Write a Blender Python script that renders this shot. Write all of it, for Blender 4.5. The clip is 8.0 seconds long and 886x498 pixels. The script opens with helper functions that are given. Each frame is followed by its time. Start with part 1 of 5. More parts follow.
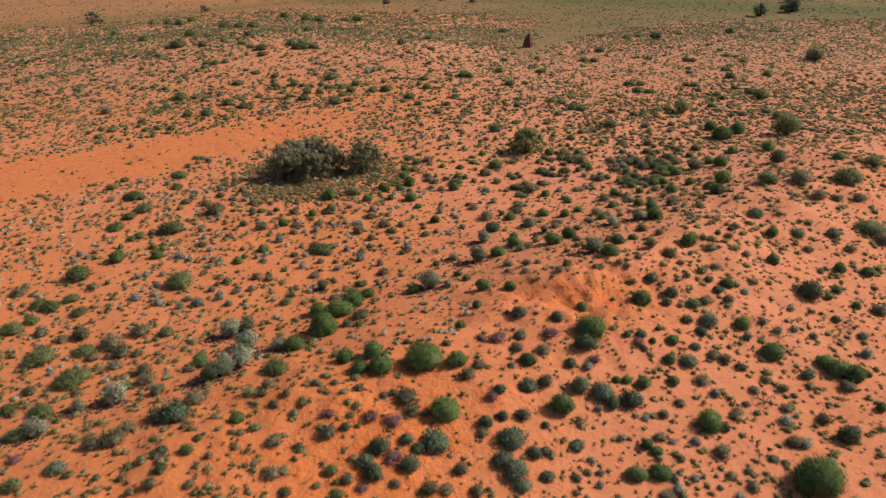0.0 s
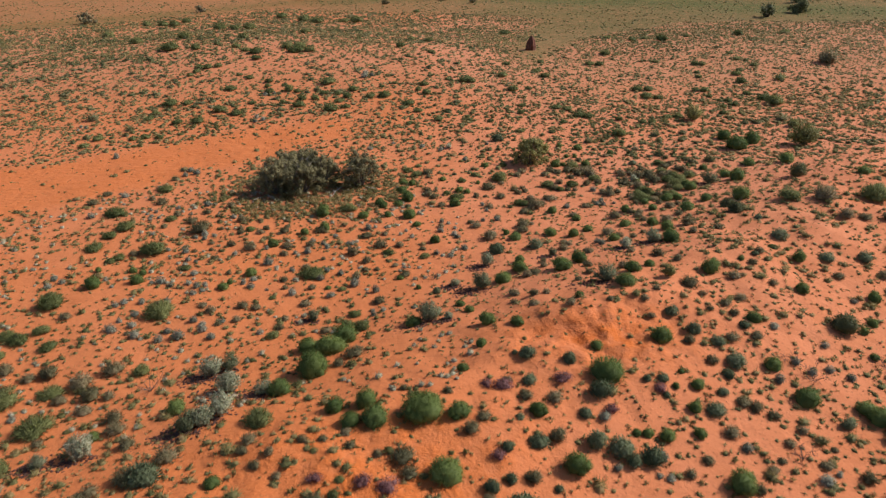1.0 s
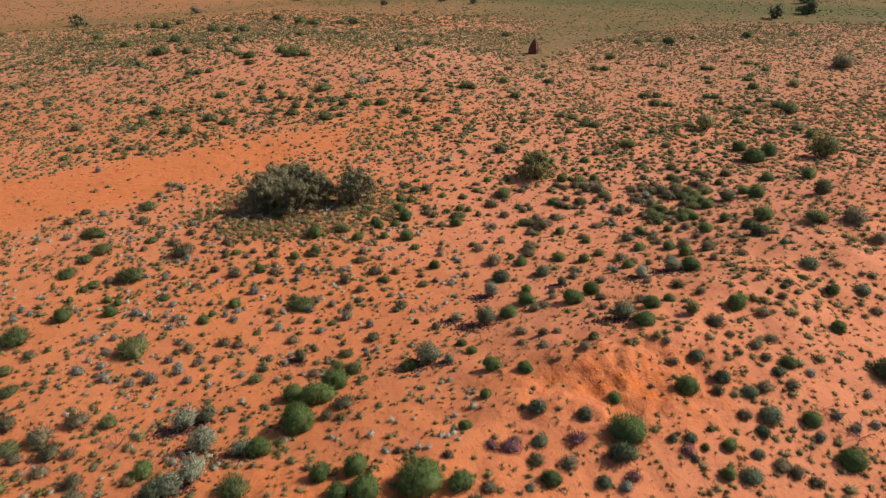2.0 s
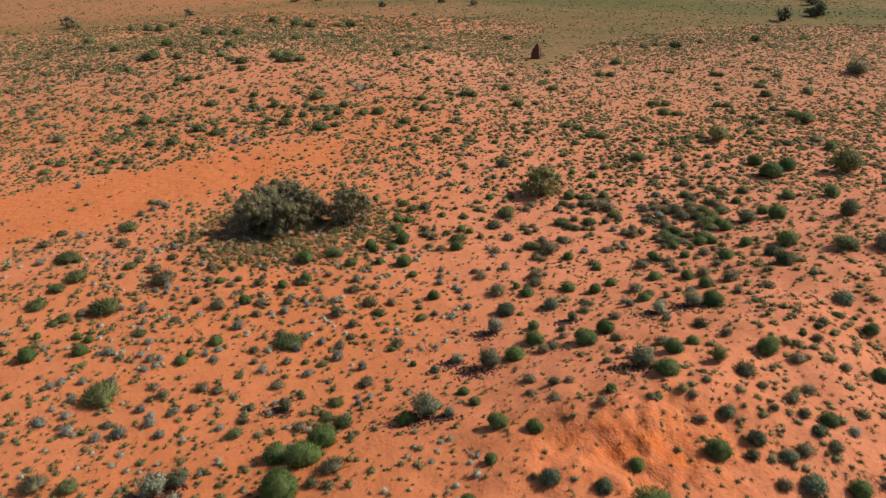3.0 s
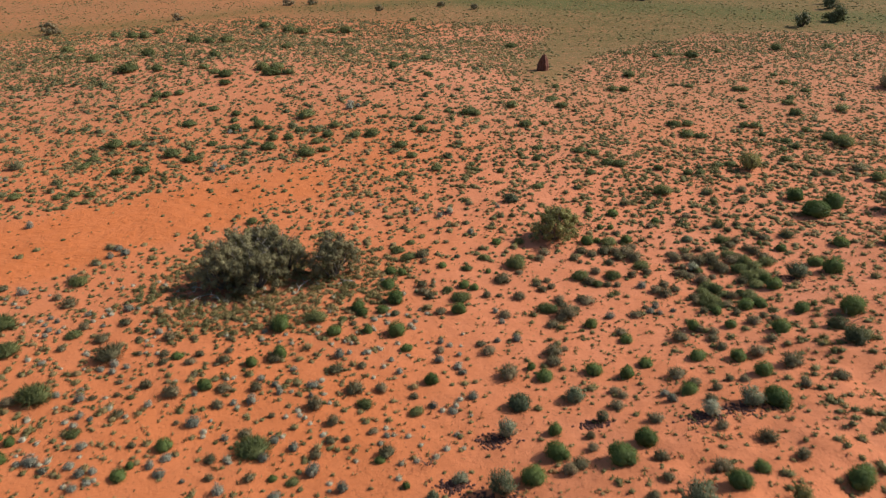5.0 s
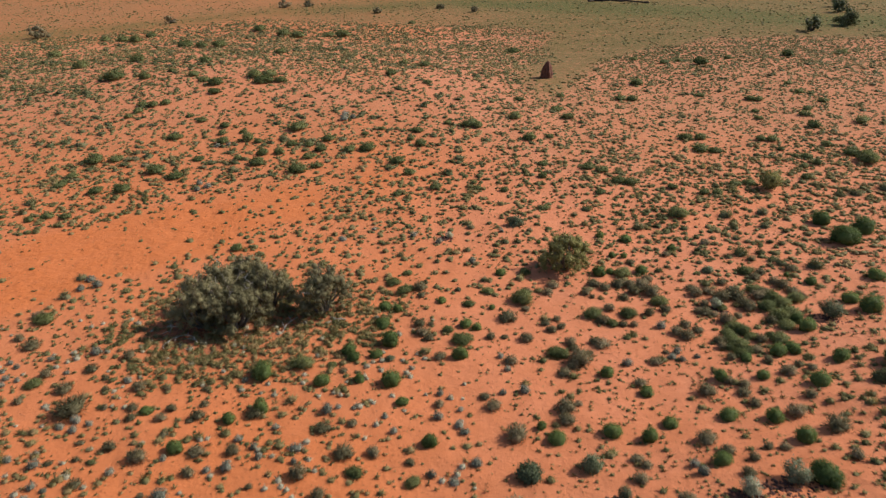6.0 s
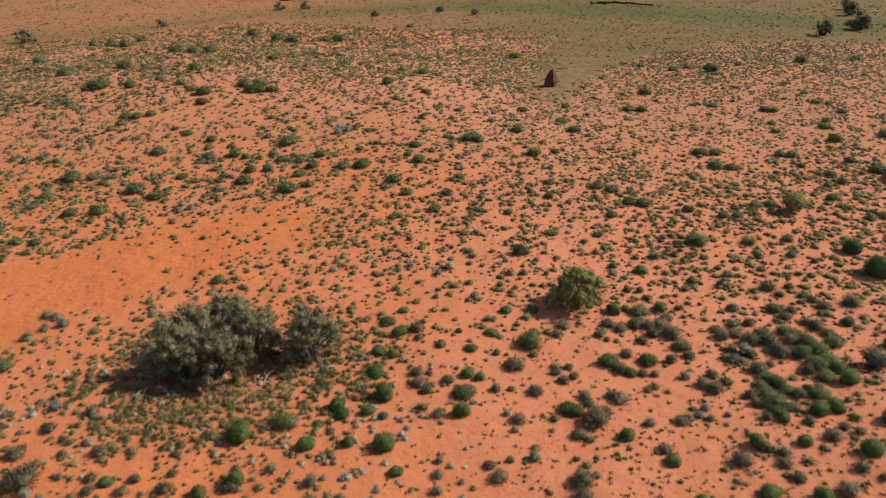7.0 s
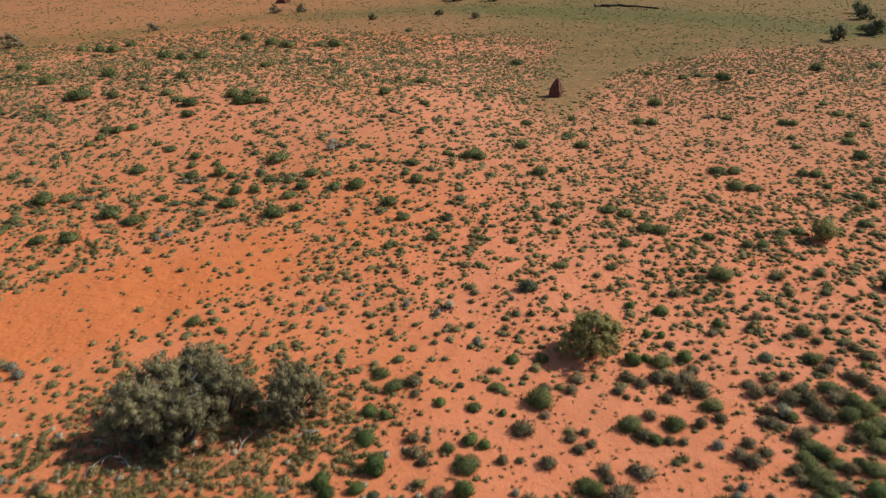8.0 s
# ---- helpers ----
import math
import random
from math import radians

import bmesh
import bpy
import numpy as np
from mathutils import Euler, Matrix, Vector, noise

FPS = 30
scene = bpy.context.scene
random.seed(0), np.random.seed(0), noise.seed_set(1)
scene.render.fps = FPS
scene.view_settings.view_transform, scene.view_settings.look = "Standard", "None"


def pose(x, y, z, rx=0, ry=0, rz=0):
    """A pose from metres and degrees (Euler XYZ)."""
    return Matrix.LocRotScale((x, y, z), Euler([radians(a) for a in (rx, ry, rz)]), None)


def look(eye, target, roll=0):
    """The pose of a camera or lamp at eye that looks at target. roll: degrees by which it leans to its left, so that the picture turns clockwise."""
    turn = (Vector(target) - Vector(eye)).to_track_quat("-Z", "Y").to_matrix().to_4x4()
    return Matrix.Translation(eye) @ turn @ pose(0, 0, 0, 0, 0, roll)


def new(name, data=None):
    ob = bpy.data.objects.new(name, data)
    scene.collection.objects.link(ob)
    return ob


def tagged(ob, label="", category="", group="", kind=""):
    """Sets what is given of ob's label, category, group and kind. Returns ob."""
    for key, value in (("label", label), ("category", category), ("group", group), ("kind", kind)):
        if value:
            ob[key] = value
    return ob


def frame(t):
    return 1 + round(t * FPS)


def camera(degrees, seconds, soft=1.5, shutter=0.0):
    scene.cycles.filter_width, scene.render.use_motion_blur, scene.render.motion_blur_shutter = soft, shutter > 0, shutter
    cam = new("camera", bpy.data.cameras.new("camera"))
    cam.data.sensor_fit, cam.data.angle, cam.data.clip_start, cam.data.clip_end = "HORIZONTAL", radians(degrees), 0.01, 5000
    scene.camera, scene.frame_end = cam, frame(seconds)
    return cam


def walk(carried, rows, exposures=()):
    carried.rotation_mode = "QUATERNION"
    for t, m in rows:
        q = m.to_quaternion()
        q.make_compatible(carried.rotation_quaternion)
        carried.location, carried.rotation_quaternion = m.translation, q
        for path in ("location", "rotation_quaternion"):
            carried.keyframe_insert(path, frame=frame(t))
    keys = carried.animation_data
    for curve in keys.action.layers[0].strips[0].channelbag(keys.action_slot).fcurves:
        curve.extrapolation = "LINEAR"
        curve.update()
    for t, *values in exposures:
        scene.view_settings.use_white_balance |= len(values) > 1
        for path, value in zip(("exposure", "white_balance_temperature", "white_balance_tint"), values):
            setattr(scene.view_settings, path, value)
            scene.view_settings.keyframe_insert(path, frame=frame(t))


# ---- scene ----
cam = camera(63.4, 8.0, 1.3, 0.5)
METRES, EYE, TILT, LEAN, TURN = 24.43, 15.0, 0.0, 0.0, 0.0
ROWS = [
    (0.0, 0.0, 0.0, 0.0, -0.6, -25.01, 1.28),
    (0.5, -0.0001, 0.0564, 0.0009, -0.61, -25.06, 1.31),
    (1.0, 0.0003, 0.1101, 0.0016, -0.61, -25.12, 1.32),
    (1.5, 0.0014, 0.1688, 0.0023, -0.59, -25.18, 1.35),
    (3.0, 0.0038, 0.3445, 0.0077, -0.63, -25.28, 1.39),
    (3.5, 0.0043, 0.4023, 0.0092, -0.63, -25.32, 1.41),
    (4.0, 0.0049, 0.4654, 0.0111, -0.65, -25.35, 1.42),
    (4.5, 0.0056, 0.5242, 0.0132, -0.67, -25.36, 1.44),
    (6.0, 0.0077, 0.7185, 0.0204, -0.73, -25.43, 1.42),
    (6.5, 0.0086, 0.7825, 0.0227, -0.75, -25.45, 1.42),
    (7.0, 0.0097, 0.8538, 0.0248, -0.77, -25.47, 1.42),
    (7.5, 0.011, 0.9222, 0.0266, -0.78, -25.48, 1.42),
    (8.0, 0.0122, 0.9995, 0.0291, -0.79, -25.49, 1.41),
]
walk(cam, [(t, pose(0, 0, EYE, TILT, LEAN, TURN) @ pose(METRES * x, METRES * y, METRES * z, 90 + pitch, roll, yaw)) for t, x, y, z, yaw, pitch, roll in ROWS])

# ---- light ----
SUN_AZ, SUN_EL = 77.0, 40.0     # degrees clockwise from +y, and above the horizon
to_sun = Vector((math.sin(radians(SUN_AZ)) * math.cos(radians(SUN_EL)),
                 math.cos(radians(SUN_AZ)) * math.cos(radians(SUN_EL)), math.sin(radians(SUN_EL))))
sun = new("sun", bpy.data.lights.new("sun", "SUN"))
sun.data.energy, sun.data.angle, sun.data.color = 4.5, radians(0.53), (1.0, 0.925, 0.815)
sun.matrix_world = look(to_sun * 200, (0, 0, 0))
world = bpy.data.worlds.new("sky")
scene.world = world
world.use_nodes = True
wn = world.node_tree
sky = wn.nodes.new("ShaderNodeTexSky")
sky.sky_type, sky.sun_disc = "NISHITA", False
sky.sun_elevation, sky.sun_rotation = radians(SUN_EL), radians(SUN_AZ)
wn.links.new(sky.outputs[0], wn.nodes["Background"].inputs[0])
wn.nodes["Background"].inputs[1].default_value = 0.09
scene.view_settings.exposure = 0.0


# ---- materials ----
def nodes(name):
    m = bpy.data.materials.new(name)
    m.use_nodes = True
    nt = m.node_tree
    return m, nt, nt.nodes["Principled BSDF"]


def noise_node(nt, scale, detail=4.0, rough=0.55, coords=None):
    n = nt.nodes.new("ShaderNodeTexNoise")
    n.inputs["Scale"].default_value, n.inputs["Detail"].default_value = scale, detail
    n.inputs["Roughness"].default_value = rough
    if coords:
        nt.links.new(coords, n.inputs["Vector"])
    return n.outputs["Fac"]


def ramp(nt, fac, stops):
    r = nt.nodes.new("ShaderNodeValToRGB")
    while len(r.color_ramp.elements) < len(stops):
        r.color_ramp.elements.new(0.5)
    for e, (p, c) in zip(r.color_ramp.elements, stops):
        e.position, e.color = p, (*c, 1)
    nt.links.new(fac, r.inputs[0])
    return r.outputs[0]


def mix(nt, fac, a, b, mode="MIX"):
    n = nt.nodes.new("ShaderNodeMix")
    n.data_type, n.blend_type = "RGBA", mode
    for sock, v in ((n.inputs[0], fac), (n.inputs[6], a), (n.inputs[7], b)):
        if isinstance(v, (int, float)):
            sock.default_value = v
        elif isinstance(v, tuple):
            sock.default_value = (*v, 1)
        else:
            nt.links.new(v, sock)
    return n.outputs[2]


def calc(nt, op, a, b=0.0, clamp=False):
    n = nt.nodes.new("ShaderNodeMath")
    n.operation, n.use_clamp = op, clamp
    for sock, v in zip(n.inputs, (a, b)):
        if isinstance(v, (int, float)):
            sock.default_value = v
        else:
            nt.links.new(v, sock)
    return n.outputs[0]


def attribute(nt, name):
    n = nt.nodes.new("ShaderNodeAttribute")
    n.attribute_name = name
    return n.outputs["Fac"]


def bump(nt, bsdf, height, strength, dist):
    b = nt.nodes.new("ShaderNodeBump")
    b.inputs["Strength"].default_value, b.inputs["Distance"].default_value = strength, dist
    nt.links.new(height, b.inputs["Height"])
    nt.links.new(b.outputs[0], bsdf.inputs["Normal"])


def leaf_material(name, dark, light, through_light=0.25, shared=False, rough=0.6, between=None):
    """Foliage: a colour of its own for every plant and every leaf, and some light let through."""
    m, nt, bsdf = nodes(name)
    geo = nt.nodes.new("ShaderNodeNewGeometry")
    if shared:
        plant = attribute(nt, "tone")
    else:
        plant = nt.nodes.new("ShaderNodeObjectInfo").outputs["Random"]
    both = calc(nt, "ADD", calc(nt, "MULTIPLY", plant, 0.55), calc(nt, "MULTIPLY", geo.outputs["Random Per Island"], 0.45))
    col = ramp(nt, both, [(0.1, dark), (0.5, between), (0.9, light)] if between else [(0.1, dark), (0.9, light)])
    nt.links.new(col, bsdf.inputs["Base Color"])
    bsdf.inputs["Roughness"].default_value = rough
    bsdf.inputs["Specular IOR Level"].default_value = 0.25
    t = nt.nodes.new("ShaderNodeBsdfTranslucent")
    nt.links.new(col, t.inputs["Color"])
    ms = nt.nodes.new("ShaderNodeMixShader")
    ms.inputs[0].default_value = through_light
    nt.links.new(bsdf.outputs[0], ms.inputs[1])
    nt.links.new(t.outputs[0], ms.inputs[2])
    nt.links.new(ms.outputs[0], nt.nodes["Material Output"].inputs[0])
    return m


def bark_material(name, dark, light, scale=18.0):
    m, nt, bsdf = nodes(name)
    co = nt.nodes.new("ShaderNodeTexCoord").outputs["Object"]
    n = noise_node(nt, scale, 5, 0.7, co)
    nt.links.new(ramp(nt, n, [(0.3, dark), (0.7, light)]), bsdf.inputs["Base Color"])
    bsdf.inputs["Roughness"].default_value = 0.9
    bump(nt, bsdf, n, 0.6, 0.01)
    return m


def sand_material():
    """Red dune sand, paler and pinker in places, with thin grass cover on the flat beyond."""
    m, nt, bsdf = nodes("red_sand")
    co = nt.nodes.new("ShaderNodeTexCoord").outputs["Object"]
    big = noise_node(nt, 0.09, 4, 0.6, co)
    mid = noise_node(nt, 0.9, 5, 0.6, co)
    fine = noise_node(nt, 9.0, 6, 0.7, co)
    grain = noise_node(nt, 60.0, 3, 0.7, co)
    pale = calc(nt, "ADD", attribute(nt, "pale"), calc(nt, "MULTIPLY", calc(nt, "SUBTRACT", big, 0.5), 0.9), True)
    col = mix(nt, pale, (0.640, 0.205, 0.076), (0.702, 0.283, 0.166))
    col = mix(nt, ramp(nt, mid, [(0.3, (0, 0, 0)), (0.75, (0.42, 0.42, 0.42))]), col, (0.50, 0.150, 0.050))
    # thin litter and dark crumbs, plus the shade of small pits painted in
    crumbs = ramp(nt, fine, [(0.575, (0, 0, 0)), (0.67, (0.62, 0.62, 0.62))])
    col = mix(nt, crumbs, col, (0.20, 0.075, 0.038))
    col = mix(nt, calc(nt, "MULTIPLY", grain, 0.18), col, (0.42, 0.13, 0.05))
    # wet-looking fresh sand where the crest has slipped
    clod = noise_node(nt, 1.9, 5, 0.6, co)
    col = mix(nt, calc(nt, "MULTIPLY", attribute(nt, "fresh"), ramp(nt, clod, [(0.30, (0.25, 0.25, 0.25)), (0.6, (1, 1, 1))]), True), col, (0.60, 0.150, 0.030))
    # leaf litter under the acacias, also painting in part of their shade
    litter_shade = calc(nt, "MULTIPLY", attribute(nt, "litter"), ramp(nt, fine, [(0.40, (0.05, 0.05, 0.05)), (0.54, (0.9, 0.9, 0.9))]), True)
    col = mix(nt, litter_shade, col, (0.15, 0.068, 0.045))
    # short grass and herbs
    tuft = noise_node(nt, 2.2, 6, 0.8, co)
    cover = calc(nt, "MULTIPLY", calc(nt, "ADD", attribute(nt, "cover"), calc(nt, "MULTIPLY", calc(nt, "SUBTRACT", big, 0.5), 0.35)),
                 ramp(nt, tuft, [(0.38, (0.38, 0.38, 0.38)), (0.55, (1, 1, 1))]), True)
    dry = mix(nt, ramp(nt, noise_node(nt, 0.7, 6, 0.75, co), [(0.3, (0, 0, 0)), (0.7, (1, 1, 1))]), (0.140, 0.102, 0.038), (0.282, 0.168, 0.072))
    lush = mix(nt, noise_node(nt, 0.5, 5, 0.6, co), (0.068, 0.080, 0.023), (0.140, 0.132, 0.040))
    grass = mix(nt, calc(nt, "ADD", attribute(nt, "lush"), calc(nt, "MULTIPLY", calc(nt, "SUBTRACT", big, 0.5), 0.8), True), dry, lush)
    col = mix(nt, cover, col, grass)
    nt.links.new(col, bsdf.inputs["Base Color"])
    bsdf.inputs["Roughness"].default_value = 0.95
    bsdf.inputs["Specular IOR Level"].default_value = 0.15
    rough = calc(nt, "ADD", 0.4, calc(nt, "MULTIPLY", attribute(nt, "fresh"), 1.7))
    rel = calc(nt, "ADD", calc(nt, "ADD", calc(nt, "MULTIPLY", mid, 0.7), calc(nt, "MULTIPLY", fine, 0.22)), calc(nt, "MULTIPLY", clod, rough))
    bump(nt, bsdf, rel, 0.8, 0.15)
    return m


SAND = sand_material()
GREEN = leaf_material("green_leaves", (0.080, 0.128, 0.036), (0.215, 0.275, 0.085), 0.34)
BLUE = leaf_material("grey_green_leaves", (0.072, 0.100, 0.052), (0.255, 0.285, 0.165), 0.28)
HUMMOCK = leaf_material("hummock_blades", (0.098, 0.128, 0.045), (0.262, 0.272, 0.108), 0.34)
OLIVE = leaf_material("olive_leaves", (0.112, 0.108, 0.055), (0.360, 0.280, 0.170), 0.30, between=(0.220, 0.190, 0.103))
SILVER = leaf_material("silver_leaves", (0.150, 0.160, 0.120), (0.44, 0.43, 0.34), 0.28)
PALE = leaf_material("pale_leaves", (0.095, 0.115, 0.055), (0.66, 0.65, 0.50), 0.3, between=(0.24, 0.26, 0.155))
PURPLE = leaf_material("purple_leaves", (0.16, 0.070, 0.072), (0.30, 0.15, 0.15), 0.25)
ACACIA = leaf_material("acacia_leaves", (0.165, 0.150, 0.078), (0.370, 0.322, 0.172), 0.34)
YELLOW = leaf_material("yellow_green_leaves", (0.130, 0.135, 0.045), (0.340, 0.315, 0.120), 0.35)
DARK = leaf_material("dark_leaves", (0.078, 0.092, 0.042), (0.190, 0.200, 0.092), 0.28)
TUSSOCK = leaf_material("tussock_blades", (0.120, 0.132, 0.048), (0.470, 0.320, 0.155), 0.40, shared=True, between=(0.255, 0.228, 0.094))
OLIVE_BLADES = leaf_material("olive_twigs", (0.095, 0.115, 0.046), (0.300, 0.255, 0.140), 0.30, shared=True, between=(0.180, 0.180, 0.082))
GREY_TUFT = leaf_material("grey_tuft_leaves", (0.24, 0.220, 0.145), (0.60, 0.55, 0.41), 0.28, shared=True)
BARK = bark_material("grey_bark", (0.07, 0.055, 0.045), (0.22, 0.18, 0.15))
DEADWOOD = bark_material("bleached_wood", (0.22, 0.19, 0.17), (0.48, 0.43, 0.38))
CHAR = bark_material("dark_wood", (0.03, 0.022, 0.02), (0.09, 0.06, 0.05))
LITTER_BARK = bark_material("red_brown_litter", (0.045, 0.018, 0.013), (0.13, 0.050, 0.034))
MOUND = bark_material("red_earth", (0.085, 0.030, 0.020), (0.18, 0.062, 0.036), 5.0)


# ---- ground ----
def height(x, y):
    """The lie of the land in metres: a dune crest, a swale, and low rises before the far flat."""
    u, v = x - 5, y - 25
    s, d = 0.794 * u + 0.608 * v, -0.608 * u + 0.794 * v + 0.55
    d = d - 0.0015 * np.clip(s, -25, 25) ** 2
    dune = (1.50 * np.exp(-(np.maximum(np.abs(s) - 24, 0) / 12) ** 2) + 0.40 * np.exp(-((s - 3.9) / 7.4) ** 2)) * np.exp(-(d / np.where(d > 0, 6.1, 5.7)) ** 2)
    def rise(a, cx, cy, wx, wy):
        return a * np.exp(-((x - cx) / wx) ** 2 - ((y - cy) / wy) ** 2)
    return (dune
            + rise(1.9, -24, 88, 24, 21) + rise(0.8, -1, 80, 13, 16) + rise(-0.30, 4.4, 23.9, 1.9, 0.8) + rise(0.22, 4.9, 25.4, 2.4, 0.7) + rise(-0.25, 7.5, 25.0, 1.5, 0.7)
            + rise(0.7, 32, 86, 18, 14) + rise(-0.9, 12, 112, 22, 16))


def ledge(x, y, edge, drop):
    """A ragged little scarp in the sand near the crest, fading out behind and to both sides."""
    d = y - edge - 0.35 * np.sin(1.9 * x + 1.2 * np.sin(2.3 * x)) - 0.12 * np.sin(5.3 * x)
    return drop * np.exp(-((x - 4.8) / 2.5) ** 2) * smooth(-0.4, 0.3, d) * np.exp(-np.maximum(d, 0) / 1.6)


def churned(x, y):
    """Broken ground where the crest has slipped."""
    return np.exp(-((x - 5.4) / 2.8) ** 4 - ((y - 24.0) / 1.7) ** 4)


def lumps(x, y):
    """Small swells and hollows in the sand."""
    d = -0.608 * (x - 5) + 0.794 * (y - 25) + 0.55
    return (np.exp(-(d / 5) ** 2) * (0.15 * wave(x, y, 0.55) + 0.08 * wave(x, y, 1.7) + 0.035 * wave(x + 3, y, 4.1)) + churned(x, y) * (0.08 * wave(x, 0.6 * y, 2.3) + 0.06 * wave(x + 7, y, 4.9)) + ledge(x, y, 24.3, 0.20) + ledge(x + 1.1, y, 22.9, 0.16) + ledge(x - 1.9, y, 25.4, 0.12) + 0.05 * np.sin(0.9 * x + 1.3 * np.sin(0.53 * y)) * np.sin(0.8 * y + 1.1 * np.sin(0.47 * x))
            + 0.022 * np.sin(2.7 * x + 1.9 * np.sin(1.31 * y + 0.4)) * np.sin(2.9 * y + 1.7 * np.sin(1.17 * x)))


def ground_z(x, y):
    return float(height(np.float64(x), np.float64(y)) + lumps(np.float64(x), np.float64(y)))


def smooth(a, b, v):
    t = np.clip((v - a) / (b - a), 0, 1)
    return t * t * (3 - 2 * t)


def wave(x, y, k):
    """A cheap uneven field between about -1 and 1."""
    return (np.sin(k * x + 1.7 * np.sin(0.61 * k * y + 0.3)) * np.sin(1.13 * k * y + 1.9 * np.sin(0.53 * k * x + 1.1)) * 0.6
            + 0.4 * np.sin(2.3 * k * x + 1.1 * np.sin(1.9 * k * y)) * np.sin(2.1 * k * y + 1.3 * np.sin(1.7 * k * x + 2)))


def flat_edge(x, y):
    """Above 0: the grassed flat beyond the speckled sand, with a tongue of it round the termite mound."""
    left = np.interp(x, [-90, -57, -30, -5, 10, 17], [112, 121, 138, 128, 126, 120])
    right = np.interp(x, [10, 13, 19, 23, 28, 35, 42, 51, 80], [79, 84, 98, 103, 106, 109, 110, 106, 103])
    side = np.interp(y, [79, 86, 100, 120], [10.0, 7.9, 11.3, 16.5])
    wob = 1.6 * wave(x, y, 0.35)
    return np.maximum(y - left, np.minimum((x - side) * 1.5, y - right)) + wob


def lush_band(x, y):
    """The greener line of the swale."""
    mid = np.interp(x, [-90, -60, -45, -28, 0, 10, 30, 60, 100], [112, 127, 135, 148, 153, 150, 140, 118, 100])
    return np.exp(-((y - mid + wave(x, y, 0.1) * 2) / 7.5) ** 2)


def bare(x, y):
    """1 on the open sand beside the acacias."""
    a, c = 0.82 * (x + 18) + 0.57 * (y - 50.5), -0.57 * (x + 18) + 0.82 * (y - 50.5)
    u, v = (a + 9) / 23.0, c / 4.3
    return smooth(1.25, 0.75, np.sqrt(u * u + v * v) + 0.22 * wave(x, y, 0.5))


def slipped(x, y):
    """Loose orange sand below the crest and on the low slope before it."""
    def blot(cx, cy, wx, wy):
        return np.exp(-((x - cx) / wx) ** 2 - ((y - cy) / wy) ** 2)
    return np.clip(blot(5.3, 23.9, 3.2, 1.9) + 0.75 * blot(-3.2, 14.6, 5.5, 4.0) + 0.6 * blot(-1.0, 18.5, 4.5, 2.5) + 0.35 * bare(x, y), 0, 1) * np.clip(0.75 + 0.4 * wave(x, y, 1.3), 0, 1)


def axis(steps):
    """Grid lines: even steps within each stretch, growing outwards to the horizon."""
    core = [v for (a, k), (z, _) in zip(steps, steps[1:]) for v in np.arange(a, z - k / 2, k)] + [steps[-1][0]]
    grow = np.cumsum(0.6 * 1.25 ** np.arange(1, 31))
    return np.array(list((core[0] - grow)[::-1]) + core + list(core[-1] + grow))


def build_ground():
    xs = axis([(-55, 0.8), (-16, 0.25), (2, 0.12), (9, 0.25), (26, 0.8), (65, 0)])
    ys = axis([(4, 0.25), (22, 0.12), (26.5, 0.25), (38, 0.8), (130, 0)])
    X, Y = np.meshgrid(xs, ys)
    Z = height(X, Y) + lumps(X, Y)
    co = np.stack([X, Y, Z], -1).reshape(-1, 3)
    n, k = len(xs), len(ys)
    i = np.arange((k - 1) * n).reshape(k - 1, n)[:, :-1].ravel()
    quads = np.stack([i, i + 1, i + n + 1, i + n], -1)
    me = bpy.data.meshes.new("ground")
    me.from_pydata(co.tolist(), [], quads.tolist())
    me.polygons.foreach_set("use_smooth", np.ones(len(quads), bool))
    x, y = co[:, 0], co[:, 1]
    fields = {"pale": 0.05 + 0.22 * smooth(32, 44, y) + 0.48 * smooth(-5, 7, x) - 0.3 * bare(x, y) + 0.5 * smooth(62, 82, y) - 0.4 * smooth(108, 125, y),
              "cover": (0.20 + 0.22 * smooth(0, 14, x)) * smooth(52, 76, y) + (0.84 - 0.30 * smooth(5, -40, x)) * smooth(-3, 2.5, flat_edge(x, y) + 1.8 * wave(x, y, 0.8)) + 0.15 * lush_band(x, y),
              "lush": 0.10 + 0.85 * lush_band(x, y) + 0.40 * smooth(-5, 25, x) * smooth(90, 108, y),
              "litter": litter_shade_field(x, y), "fresh": slipped(x, y)}
    for name, v in fields.items():
        me.attributes.new(name, "FLOAT", "POINT").data.foreach_set("value", v.astype(np.float32))
    me.materials.append(SAND)
    return tagged(new("ground", me), "red desert sand with grassy flat beyond", "ground", kind="structure")


PLANTED = []    # (x, y, width) of every single plant
FAR_OLIVE = []    # (x, y, width) of olive shrubs far off
PALE_LITTER = []  # the same, below pale shrubs
LITTER_SHADE = []     # (x, y, radius) of leaf litter below the acacias that also deepens their shade


def litter_shade_field(x, y):
    v = np.zeros_like(x)
    for a, b, r in LITTER_SHADE:
        v = np.maximum(v, np.exp(-(((x - a) ** 2 + (y - b) ** 2) / (r * r)) ** 2))
    return v


# ---- plants ----
def unit(v):
    return v / (np.linalg.norm(v, axis=1, keepdims=True) + 1e-9)


def crown_normals(me, out, follow):
    """Shades a crown as one rounded mass of fine leaves: normals lean from each leaf's own towards the crown's."""
    me.update()
    own = np.empty(len(me.vertices) * 3, np.float32)
    me.vertex_normals.foreach_get("vector", own)
    own = own.reshape(-1, 3)
    own[:len(out)] = unit(out * follow + own[:len(out)] * (1 - follow))
    me.attributes.new("custom_normal", "FLOAT_VECTOR", "POINT").data.foreach_set("vector", own.astype(np.float32).ravel())


